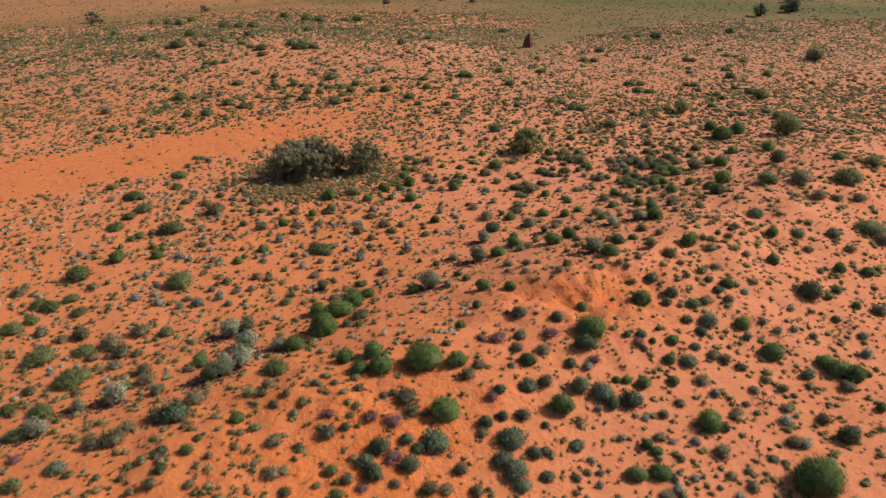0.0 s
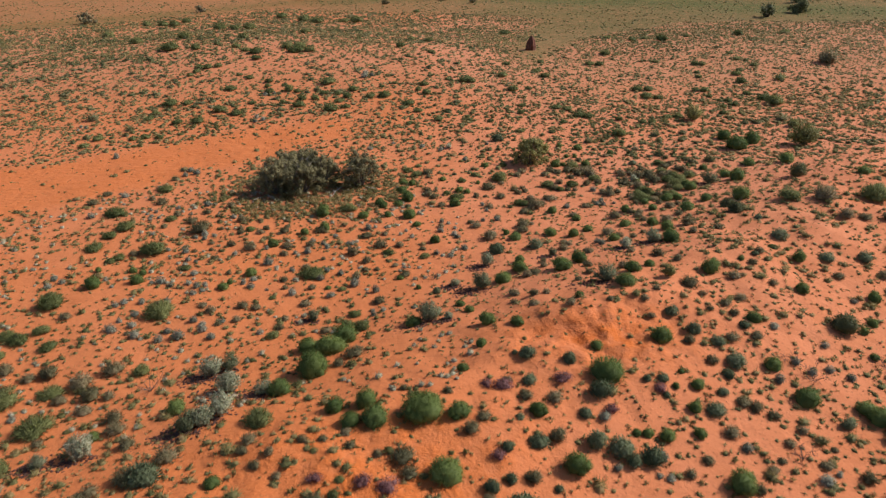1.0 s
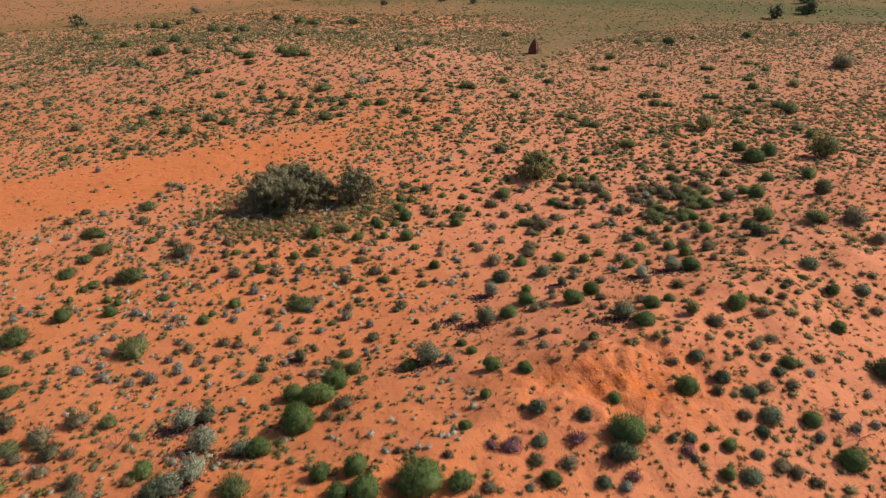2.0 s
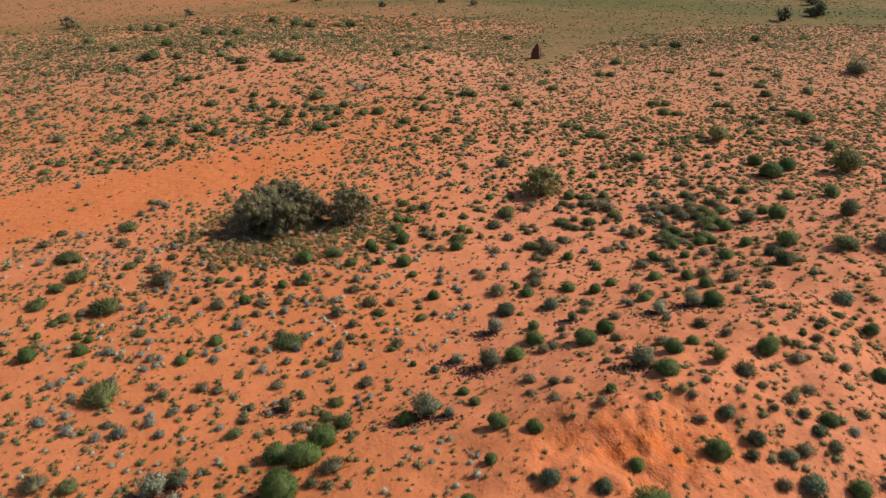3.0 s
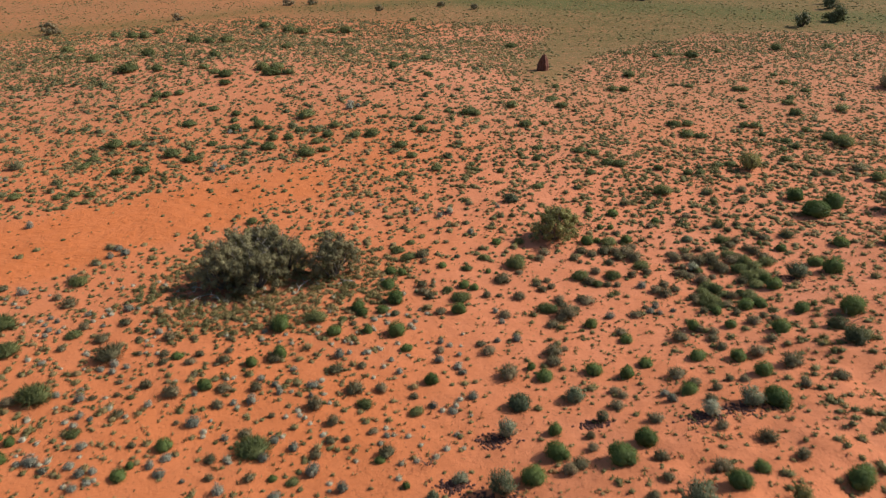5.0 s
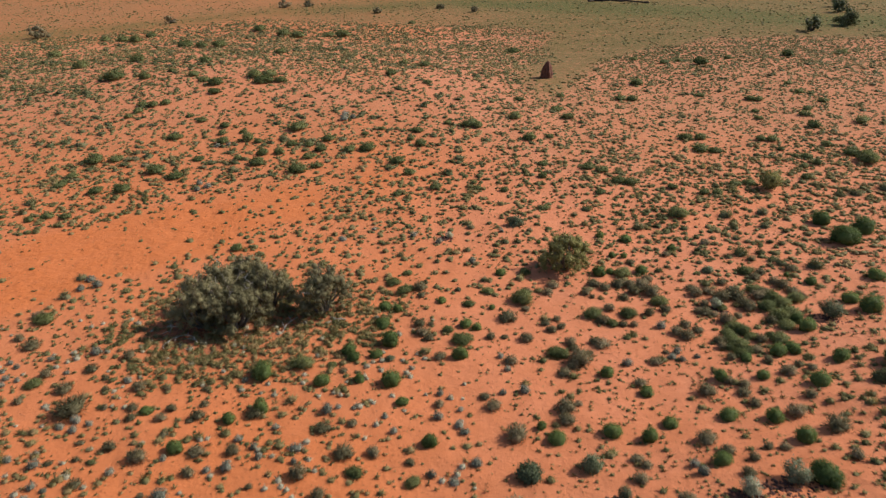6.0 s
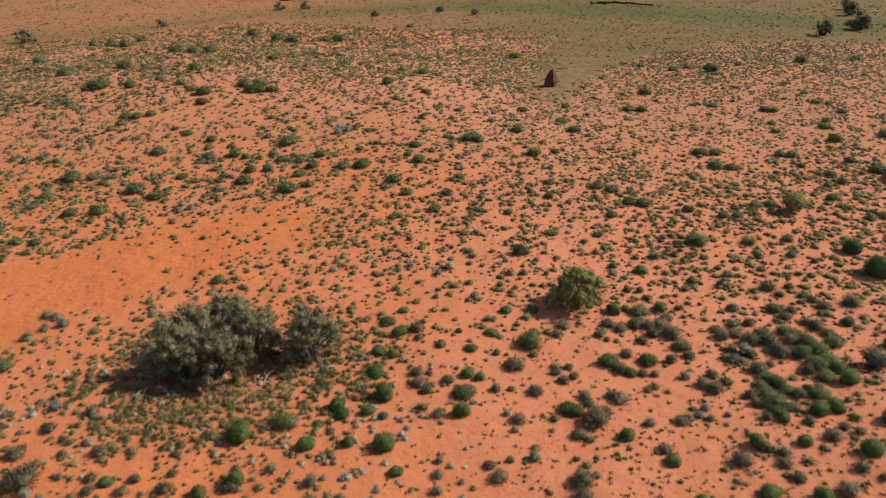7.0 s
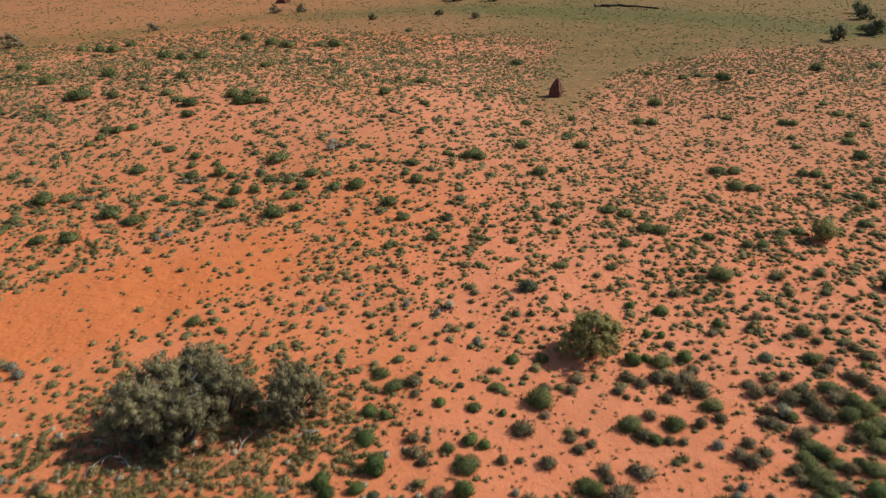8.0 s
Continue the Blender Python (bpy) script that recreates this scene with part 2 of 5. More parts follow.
def leaf_mesh(name, centre, way, length, width, material, rng, core=None, out=None, follow=0.62):
    """Many small pointed leaves, a triangle each: centre and way are n x 3, length and width n; out: which way the crown faces there."""
    n = len(centre)
    out = unit(centre - centre.mean(0) * [1, 1, 0.4]) if out is None else out
    side = unit(np.cross(way, rng.normal(size=(n, 3)) + out * 0.6))
    L, W = length[:, None], width[:, None]
    e = np.stack([centre - way * L * 0.4 - side * W * 0.5, centre + way * L * 0.6, centre - way * L * 0.4 + side * W * 0.5], 1)
    flip = np.einsum("ij,ij->i", np.cross(e[:, 1] - e[:, 0], e[:, 2] - e[:, 0]), out) < 0
    e[flip] = e[flip][:, [0, 2, 1]]
    v = e.reshape(-1, 3)
    f = np.arange(3 * n).reshape(n, 3).tolist()
    v = v.tolist()
    if core:
        k = len(v)
        v += core[0]
        f += [[i + k for i in q] for q in core[1]]
    me = bpy.data.meshes.new(name)
    me.from_pydata(v, [], f)
    me.polygons.foreach_set("use_smooth", np.ones(len(f), bool))
    crown_normals(me, np.repeat(out, 3, 0), follow)
    me.materials.append(material)
    return me


def lump_core(rx, ry, rz, z0, rng, rough=0.18, sub=2):
    """The dense inside of a crown: an uneven ball, cut flat below."""
    bm = bmesh.new()
    bmesh.ops.create_icosphere(bm, subdivisions=sub, radius=1.0)
    seed = Vector(rng.uniform(-50, 50, 3))
    for v in bm.verts:
        k = 1 + rough * 2 * noise.noise(v.co * 1.9 + seed)
        v.co = Vector((v.co.x * rx * k, v.co.y * ry * k, max(z0 + v.co.z * rz * k, 0.0)))
    bm.verts.index_update()
    out = [tuple(v.co) for v in bm.verts], [[v.index for v in f.verts] for f in bm.faces]
    bm.free()
    return out


def dome_crown(name, material, seed, leaves, leaf, flat=0.58, shag=0.10, lobes=5, core=0.8, thin=0.3, stray=0.5, wild=0.12):
    """A rounded bush crown one metre wide, drawn in a little at its foot: fine leaves over lobes of one dense mass."""
    rng = np.random.default_rng(seed)
    off = rng.uniform(0.10, 0.29, lobes)
    a = np.arange(lobes) * 2 * np.pi / max(lobes, 1) + rng.uniform(-0.5, 0.5, lobes)
    cs = np.concatenate([[[0, 0, flat * 0.30]], np.stack([np.cos(a) * off, np.sin(a) * off, flat * rng.uniform(0.14, 0.36, lobes)], 1)])
    rs = np.concatenate([[0.40], 0.47 - off + rng.uniform(-0.04, 0.05, lobes)])
    which = rng.choice(len(rs), leaves, p=rs ** 2 / (rs ** 2).sum())
    d = unit(rng.normal(size=(leaves, 3)))
    d[:, 2] = np.where(d[:, 2] < -0.45, -d[:, 2], d[:, 2])
    tall = flat * 0.64 / 0.40
    far = rng.normal(-0.06, shag, leaves) + np.where(rng.uniform(0, 1, leaves) < wild, rng.uniform(0.05, 0.28, leaves), 0)
    p = cs[which] + d * (rs[which] * (1 + far))[:, None] * [1, 1, tall]
    p[:, 2] = np.abs(p[:, 2]) + 0.01
    way = unit(d + [0, 0, 0.35] + rng.normal(0, stray, (leaves, 3)))
    parts = [], []
    for c, r in zip(cs, rs):
        v, f = lump_core(r * core, r * core, r * tall * core, c[2], rng, 0.12, 1)
        k = len(parts[0])
        parts[0].extend([(q[0] + c[0], q[1] + c[1], q[2]) for q in v])
        parts[1].extend([[i + k for i in q] for q in f if any(parts[0][i + k][2] > 0 for i in q)])
    return leaf_mesh(name, p, way, leaf * rng.uniform(0.6, 1.4, leaves), leaf * thin * rng.uniform(0.7, 1.4, leaves), material, rng, parts, unit(d * [1, 1, 1 / tall] + [0, 0, 0.1]))


def spray_crown(name, material, seed, stems, per, leaf, spread=0.5, high=0.8):
    """An open crown of leaves along rising twigs, one metre wide."""
    rng = np.random.default_rng(seed)
    ang, out = rng.uniform(0, 2 * np.pi, stems), np.sqrt(rng.uniform(0.02, 1, stems)) * spread
    tip = np.stack([np.cos(ang) * out, np.sin(ang) * out, high * (1 - 0.55 * (out / spread) ** 2) * rng.uniform(0.75, 1.1, stems)], 1)
    t = rng.uniform(0.35, 1.05, (stems, per))
    p = (tip[:, None, :] * t[:, :, None] ** [0.8, 0.8, 1.1] + rng.normal(0, 0.045, (stems, per, 3))).reshape(-1, 3)
    p[:, 2] = np.abs(p[:, 2]) + 0.01
    n = len(p)
    way = unit(np.repeat(unit(tip), per, 0) + rng.normal(0, 0.6, (n, 3)))
    return leaf_mesh(name, p, way, leaf * rng.uniform(0.6, 1.4, n), leaf * rng.uniform(0.3, 0.55, n), material, rng), tip


def twig_mesh(name, tips, material, thick=0.012, foot=0.03, seed=0):
    """Bent tapering twigs from the foot of a plant to its tips."""
    rng = np.random.default_rng(seed)
    v, f = [], []
    for tip in tips:
        a = np.append(rng.normal(0, foot, 2), -0.04)
        b = a * 0.4 + np.array(tip) * 0.55 + rng.normal(0, 0.04, 3)
        b[2] = abs(b[2])
        k = len(v)
        for p, r in ((a, thick), (b, thick * 0.65), (np.array(tip), thick * 0.2)):
            for j in range(4):
                v.append((p[0] + r * math.cos(j * math.pi / 2), p[1] + r * math.sin(j * math.pi / 2), p[2]))
        for ring in (0, 4):
            for j in range(4):
                f.append([k + ring + j, k + ring + (j + 1) % 4, k + ring + 4 + (j + 1) % 4, k + ring + 4 + j])
        f.append([k + 8, k + 9, k + 10, k + 11])
    me = bpy.data.meshes.new(name)
    me.from_pydata(v, [], f)
    me.materials.append(material)
    return me


def rand_tips(seed, n, spread, high):
    rng = np.random.default_rng(seed)
    a, o = rng.uniform(0, 2 * np.pi, n), np.sqrt(rng.uniform(0, 1, n)) * spread
    return np.stack([np.cos(a) * o, np.sin(a) * o, high * (1 - 0.4 * (o / spread) ** 2)], 1)


def part(name, data, parent, label=""):
    ob = new(name, data)
    ob.parent = parent
    return tagged(ob, label) if label else ob


class Kind:
    """One kind of shrub: a few crowns and stems, shared by all its plants."""
    def __init__(self, name, label, category, group, crowns, stems, crown_name="crown", stem_name="stem"):
        self.name, self.label, self.category, self.group = name, label, category, group
        self.crowns, self.stems, self.crown_name, self.stem_name, self.count = crowns, stems, crown_name, stem_name, 0

    def plant(self, x, y, w, tall=1.0, label=""):
        PLANTED.append((x, y, w))
        r = random.Random(int(x * 977 + y * 7919 + w * 131))
        root = new(self.name)
        root.empty_display_size = 0.2
        sx, sy = w * r.uniform(0.80, 1.10), w * r.uniform(0.80, 1.10)
        root.matrix_world = Matrix.LocRotScale((x, y, ground_z(x, y) - 0.02), Euler((0, 0, r.uniform(0, 6.28))), (sx, sy, w * tall * r.uniform(0.75, 1.15)))
        i = self.count % len(self.crowns)
        part(self.crown_name, self.crowns[i], root)
        part(self.stem_name, self.stems[i % len(self.stems)], root)
        tagged(root, label or self.label, self.category, self.group)
        self.count += 1
        return root


def domes(name, material, seed, leaves, leaf, **kw):
    return [dome_crown(name, material, seed + i, leaves, leaf, **kw) for i in range(4)]


def stems(name, seed, material, n=5, spread=0.3, high=0.4, thick=0.016):
    return [twig_mesh(name, rand_tips(seed + i, n, spread, high), material, thick, seed=seed) for i in range(3)]


green = Kind("green_bush", "rounded dense green bush on red sand", "bush", "green bushes",
             domes("green_crown", GREEN, 10, 2100, 0.09, flat=0.62, thin=0.19, shag=0.08, core=0.84, lobes=5), stems("green_stem", 10, BARK))
olive = Kind("olive_shrub", "low olive-green twiggy shrub on red sand", "shrub", "olive shrubs",
             domes("olive_crown", OLIVE, 30, 760, 0.16, flat=0.50, shag=0.14, lobes=4, core=0.66, thin=0.15, stray=0.35), stems("olive_stem", 30, BARK))
silver = Kind("silver_shrub", "small pale grey-green fuzzy shrub on red sand", "shrub", "silver shrubs",
              domes("silver_crown", SILVER, 50, 700, 0.12, flat=0.66, shag=0.13, lobes=6, core=0.60, thin=0.22), stems("silver_stem", 50, BARK))
blue = Kind("grey_green_bush", "rounded blue-grey-green leafy bush on red sand", "bush", "grey-green bushes",
            domes("grey_green_crown", BLUE, 60, 1500, 0.095, flat=0.56, shag=0.15, lobes=7, core=0.70, thin=0.36), green.stems)
_pale = [spray_crown("pale_crown", PALE, 70 + i, 80, 34, 0.072) for i in range(3)]
pale = Kind("pale_shrub", "open pale shrub with whitish leaves and litter below", "shrub", "pale shrubs",
            [p[0] for p in _pale], [twig_mesh("pale_stem", p[1][:26], BARK, 0.010, seed=i) for i, p in enumerate(_pale)])
purple = Kind("purple_shrub", "low mauve-purple flowering shrub on sand", "shrub", "purple shrubs",
              domes("purple_crown", PURPLE, 90, 900, 0.09, flat=0.4, shag=0.16, lobes=5, core=0.55, thin=0.22), stems("purple_stem", 90, BARK))
big_green = Kind("green_bush", "broad many-lobed green bush on red sand", "bush", "green bushes",
                 [dome_crown("green_crown", GREEN, 170 + i, 7000, 0.060, flat=0.66, thin=0.22, shag=0.09, lobes=9, core=0.84) for i in range(2)], green.stems)
hummock = Kind("grassy_hummock", "low flat olive-green grassy hummock on red sand", "grass hummock", "grassy hummocks",
               domes("hummock_crown", HUMMOCK, 190, 1500, 0.14, flat=0.38, shag=0.13, lobes=5, core=0.72, thin=0.13, stray=0.3), green.stems)
far_green = Kind("low_green_shrub", "low spreading dull-green shrub on red sand", "shrub", "low green shrubs",
                 domes("low_green_crown", HUMMOCK, 130, 620, 0.13, flat=0.40, thin=0.26, shag=0.13, core=0.72, lobes=5), green.stems)
_yell = [spray_crown("yellow_crown", YELLOW, 150 + i, 90, 26, 0.075, 0.5, 0.62) for i in range(2)]
yellow = Kind("yellow_shrub", "open yellow-green shrub on red sand", "shrub", "yellow-green shrubs",
              [p[0] for p in _yell], [twig_mesh("yellow_stem", p[1][:26], BARK, 0.012, seed=i) for i, p in enumerate(_yell)])
dark = Kind("dark_bush", "dark green bush with a loose ragged crown", "bush", "dark bushes",
            domes("dark_crown", DARK, 110, 1500, 0.11, flat=0.62, shag=0.13, lobes=7, core=0.7, thin=0.25), stems("dark_stem", 110, CHAR))


# ---- trees ----
def limb(bm, pts, radii, sides=6):
    """A tapering bent limb through points."""
    rings = []
    for i, p in enumerate(pts):
        d = (pts[min(i + 1, len(pts) - 1)] - pts[max(i - 1, 0)]).normalized()
        a = d.cross(Vector((0.3, 0.9, 0.2))).normalized()
        b = d.cross(a)
        rings.append([bm.verts.new(p + (a * math.cos(j * math.tau / sides) + b * math.sin(j * math.tau / sides)) * radii[i]) for j in range(sides)])
    for r0, r1 in zip(rings, rings[1:]):
        for j in range(sides):
            bm.faces.new((r0[j], r0[(j + 1) % sides], r1[(j + 1) % sides], r1[j]))
    bm.faces.new(rings[-1])
    bm.faces.new(rings[0][::-1])


def tree(name, x, y, wide, high, seed, leaves, leaf, foliage, bark, label, category, boughs=9, deep=1.0, clumps=16, low=0.25, bare_twigs=0, shag=0.2, skirt=0.33):
    """A many-stemmed shrub-tree: stems from one foot, boughs, and leaf clumps at their ends."""
    rng = np.random.default_rng(seed)
    root = new(name)
    root.matrix_world = pose(x, y, ground_z(x, y) - 0.05, 0, 0, 0)
    trunk = bmesh.new()
    ends = []
    for i in range(boughs):
        a = i * 2.4 + rng.uniform(-0.4, 0.4)
        o = math.sqrt((i + 0.5) / boughs)
        end = Vector((math.cos(a) * o * wide * 0.40, math.sin(a) * o * wide * 0.40 * deep, high * (0.92 - 0.42 * o * o) * rng.uniform(0.85, 1.0)))
        foot = Vector((end.x * 0.12 + rng.normal(0, 0.06), end.y * 0.12 + rng.normal(0, 0.06), 0))
        mid = foot.lerp(end, 0.5) + Vector(rng.normal(0, 0.09 * wide / 2.5, 3))
        limb(trunk, [foot, foot.lerp(mid, 0.5) + Vector(rng.normal(0, 0.04, 3)), mid, end], [0.07, 0.055, 0.038, 0.012])
        ends.append((mid, end))
        for _ in range(2):
            tip = end + Vector(rng.normal(0, 0.28 * wide / 3, 3)) * 1.1
            limb(trunk, [mid.lerp(end, 0.4), mid.lerp(tip, 0.6) + Vector(rng.normal(0, 0.05, 3)), tip], [0.022, 0.014, 0.005], 4)
    me = bpy.data.meshes.new("trunk")
    trunk.to_mesh(me)
    trunk.free()
    me.materials.append(bark)
    part("trunk", me, root, "grey-brown branching stems")
    cs, rs = [], []
    for k in range(clumps):
        mid, end = ends[k % boughs]
        c = mid.lerp(end, rng.uniform(0.55, 1.1)) if rng.uniform() > skirt else Vector((end.x * 1.05, end.y * 1.05, end.z * rng.uniform(0.15, 0.75)))
        c += Vector(rng.normal(0, 0.12 * wide / 3, 3))
        c.z = max(c.z, high * low)
        cs.append(c)
        rs.append(rng.uniform(0.15, 0.24) * (wide * high * wide) ** (1 / 3) * (18 / clumps) ** 0.42)
    cs, rs = np.array(cs), np.array(rs)
    which = rng.choice(clumps, leaves, p=rs ** 2 / (rs ** 2).sum())
    d = unit(rng.normal(size=(leaves, 3)) + [0, 0, 0.25])
    rad = rs[which] * np.clip(1 - np.abs(rng.normal(0, shag, leaves)) + rng.normal(0, 0.08, leaves), 0.15, 1.25)
    p = cs[which] + d * rad[:, None] * [1, 1, 0.92]
    p[:, 2] = np.abs(p[:, 2]) + 0.03
    way = unit(d * 0.6 + [0, 0, 0.8] + rng.normal(0, 0.7, (leaves, 3)))
    cores = [], []
    for c, r in zip(cs, rs):
        bm = bmesh.new()
        bmesh.ops.create_icosphere(bm, subdivisions=1, radius=r * 0.52)
        k = len(cores[0])
        for q in bm.verts:
            w = q.co * (1 + 0.5 * noise.noise(q.co * 3 + Vector(c)))
            cores[0].append((c[0] + w.x, c[1] + w.y, max(c[2] + w.z, 0.02)))
        bm.verts.index_update()
        cores[1].extend([[q.index + k for q in fc.verts] for fc in bm.faces])
        bm.free()
    part("crown", leaf_mesh("crown", p, way, leaf * rng.uniform(0.6, 1.4, leaves), leaf * rng.uniform(0.25, 0.5, leaves), foliage, rng, cores, unit(d + 0.8 * unit(p - [0, 0, 0.25 * high])), 0.5), root)
    for _ in range(bare_twigs):
        bm = bmesh.new()
        mid, end = ends[rng.integers(boughs)]
        tip = end + Vector((rng.normal(0, 0.2), rng.normal(0, 0.2), rng.uniform(0.2, 0.5))) * (high / 2.2)
        elbow = mid.lerp(tip, 0.6) + Vector(rng.normal(0, 0.1, 3))
        limb(bm, [mid, elbow, tip], [0.022, 0.015, 0.006], 4)
        for _ in range(3):
            s = elbow.lerp(tip, rng.uniform(0.1, 0.8))
            limb(bm, [s, s + Vector(rng.normal(0, 0.16, 3)) + Vector((0, 0, 0.14))], [0.010, 0.004], 4)
        me = bpy.data.meshes.new("dead_branch")
        bm.to_mesh(me)
        bm.free()
        me.materials.append(DEADWOOD)
        part("dead_branch", me, root, "bleached leafless branch")
    return tagged(root, label, category)


GROVE = "grey-olive acacia thicket shrub with dead twigs"
for i, (x, y, w, hgt) in enumerate([(-9.8, 43.4, 2.6, 2.3), (-8.4, 43.1, 2.8, 2.0), (-9.4, 44.8, 2.8, 2.2), (-7.4, 44.5, 2.8, 2.15), (-8.5, 45.9, 2.5, 2.0)]):
    o = tree("acacia_shrub", x, y, w, hgt, 200 + i, 11000, 0.085, ACACIA, BARK, GROVE, "shrub", boughs=14, bare_twigs=6, clumps=95, low=0.18, shag=0.32, skirt=0.34)
    tagged(o, group="acacia thicket")
    # set off away from the sun, so the litter darkens the shadowed side
    LITTER_SHADE.append((x - 0.4, y - 0.2, w * 0.7))
tagged(tree("acacia_shrub", -4.95, 44.25, 2.5, 2.3, 220, 8500, 0.085, ACACIA, BARK, "grey-olive acacia standing apart beside the thicket", "shrub", boughs=14, bare_twigs=4, clumps=80, low=0.10, shag=0.34), group="acacia thicket")
LITTER_SHADE.append((-5.3, 44.6, 1.3))
tree("small_tree", 5.95, 47.7, 2.75, 1.8, 243, 13000, 0.08, YELLOW, BARK, "small olive-yellow leafy tree on open sand", "tree", boughs=18, bare_twigs=2, clumps=130, low=0.14, shag=0.34, skirt=0.25)
tree("flat_tree", 55.0, 116.3, 3.0, 1.9, 260, 2600, 0.22, DARK, CHAR, "dark dense tree on the grassy flat", "tree", clumps=30, low=0.1, skirt=0.7)
tree("flat_tree", 48.9, 113.2, 2.7, 1.9, 261, 800, 0.18, DARK, CHAR, "half-bare dark shrub on the grassy flat", "tree", bare_twigs=10, clumps=12, low=0.1, skirt=0.6)
tree("flat_tree", 60.3, 128.5, 2.9, 2.0, 262, 900, 0.2, DARK, CHAR, "half-bare dark tree on the grassy flat", "tree", bare_twigs=8, clumps=12, low=0.1, skirt=0.6)


tree("flat_tree", 4.0, 164.0, 3.6, 2.2, 263, 900, 0.3, DARK, CHAR, "dark shrub where the grassy swale ends", "tree", clumps=10)
tree("flat_tree", 11.0, 162.0, 3.0, 1.6, 264, 500, 0.3, DARK, DEADWOOD, "grey half-dead shrub at the end of the swale", "tree", clumps=8, bare_twigs=8)
tree("flat_tree", 63.0, 134.5, 2.4, 1.8, 265, 700, 0.25, DARK, CHAR, "dark shrub on the far flat", "tree", clumps=9)
for x, y, w in [(-27.0, 153.2, 2.2), (-22.8, 153.8, 1.8), (-42.0, 136.5, 2.0), (-57.0, 124.5, 3.2), (-9.5, 142.0, 1.6), (1.0, 146.0, 1.5), (6.5, 140.5, 1.6)]:
    tagged(tree("grey_shrub", x, y, w, w * 0.62, int(900 + x), 500, 0.22, OLIVE, BARK, "grey-olive shrub on the grassy flat", "shrub", clumps=12, low=0.1, skirt=0.6), group="shrubs on the flat")


def ground_branch(x, y, long, seed, material, label):
    """A forked dead branch lying on the sand."""
    rng = np.random.default_rng(seed)
    a = rng.uniform(0, 6.28)
    bm = bmesh.new()
    run = [Vector((math.cos(a) * long * k + rng.normal(0, 0.05), math.sin(a) * long * k + rng.normal(0, 0.05), 0.03 + 0.16 * math.sin(k * 3.1))) for k in (0, 0.35, 0.7, 1.0)]
    limb(bm, run, [0.022, 0.018, 0.012, 0.005], 6)
    for k in range(1, 4):
        q = a + rng.choice((-1, 1)) * rng.uniform(0.5, 1.0)
        s = run[k - 1].lerp(run[k], 0.6)
        limb(bm, [s, s + Vector((math.cos(q), math.sin(q), 0.35)) * long * 0.22, s + Vector((math.cos(q), math.sin(q), 0.2)) * long * 0.42], [0.018, 0.012, 0.005], 5)
    me = bpy.data.meshes.new("dead_branch")
    bm.to_mesh(me)
    bm.free()
    me.materials.append(material)
    ob = new("dead_branch", me)
    ob.matrix_world = pose(x, y, ground_z(x, y))
    return tagged(ob, label, "branch", "fallen branches")


for i, (x, y, long) in enumerate([(-10.5, 42.6, 1.1), (-9.6, 42.0, 0.8), (-11.2, 43.6, 0.9), (-6.4, 42.6, 1.0), (-3.9, 43.4, 0.7)]):
    ground_branch(x, y, long, 300 + i, DEADWOOD, "bleached dead branch lying beside the acacia thicket")


def dead_shrub(x, y, w, seed):
    """A leafless shrub: bare forking twigs from one foot."""
    rng = np.random.default_rng(seed)
    root = new("dead_shrub")
    root.matrix_world = pose(x, y, ground_z(x, y) - 0.03)
    for i in range(7):
        a = i * 0.9 + rng.uniform(-0.3, 0.3)
        tip = Vector((math.cos(a) * w * 0.5, math.sin(a) * w * 0.5, w * rng.uniform(0.3, 0.6)))
        mid = tip * 0.5 + Vector(rng.normal(0, 0.05, 3))
        bm = bmesh.new()
        limb(bm, [Vector((0, 0, 0)), mid, tip], [0.013, 0.008, 0.003], 4)
        for _ in range(5):
            s = mid.lerp(tip, rng.uniform(0, 0.8))
            limb(bm, [s, s + Vector(rng.normal(0, 0.12, 3)) + Vector((0, 0, 0.08))], [0.006, 0.002], 4)
        me = bpy.data.meshes.new("twig")
        bm.to_mesh(me)
        bm.free()
        me.materials.append(BARK)
        part("twig", me, root)
    PLANTED.append((x, y, w * 0.5))
    return tagged(root, "leafless dark twiggy dead shrub on red sand", "shrub", "dead shrubs")


def fallen_log(pts, thick):
    """A dark weathered trunk lying on the flat, with broken stubs."""
    rng = np.random.default_rng(77)
    bm = bmesh.new()
    path = [Vector((x, y, ground_z(x, y) + thick * 0.7 + 0.12 * rng.uniform(0, 1))) for x, y in pts]
    limb(bm, path, [thick * k for k in np.linspace(1.1, 0.5, len(path))], 8)
    for p in path[1:-1]:
        a = rng.uniform(0, 6.28)
        limb(bm, [p, p + Vector((math.cos(a) * 0.7, math.sin(a) * 0.7, 0.05)), p + Vector((math.cos(a) * 1.1, math.sin(a) * 1.1, 0.12))], [thick * 0.5, thick * 0.35, thick * 0.15], 6)
    me = bpy.data.meshes.new("fallen_log")
    bm.to_mesh(me)
    bm.free()
    me.materials.append(CHAR)
    return tagged(new("fallen_log", me), "dark weathered fallen trunk on the green swale", "log")


fallen_log([(27.0, 149.3), (28.2, 150.4), (29.5, 149.6), (31.0, 150.0), (32.2, 148.4), (33.4, 148.0), (34.4, 146.0), (35.4, 145.6), (36.2, 144.2)], 0.2)


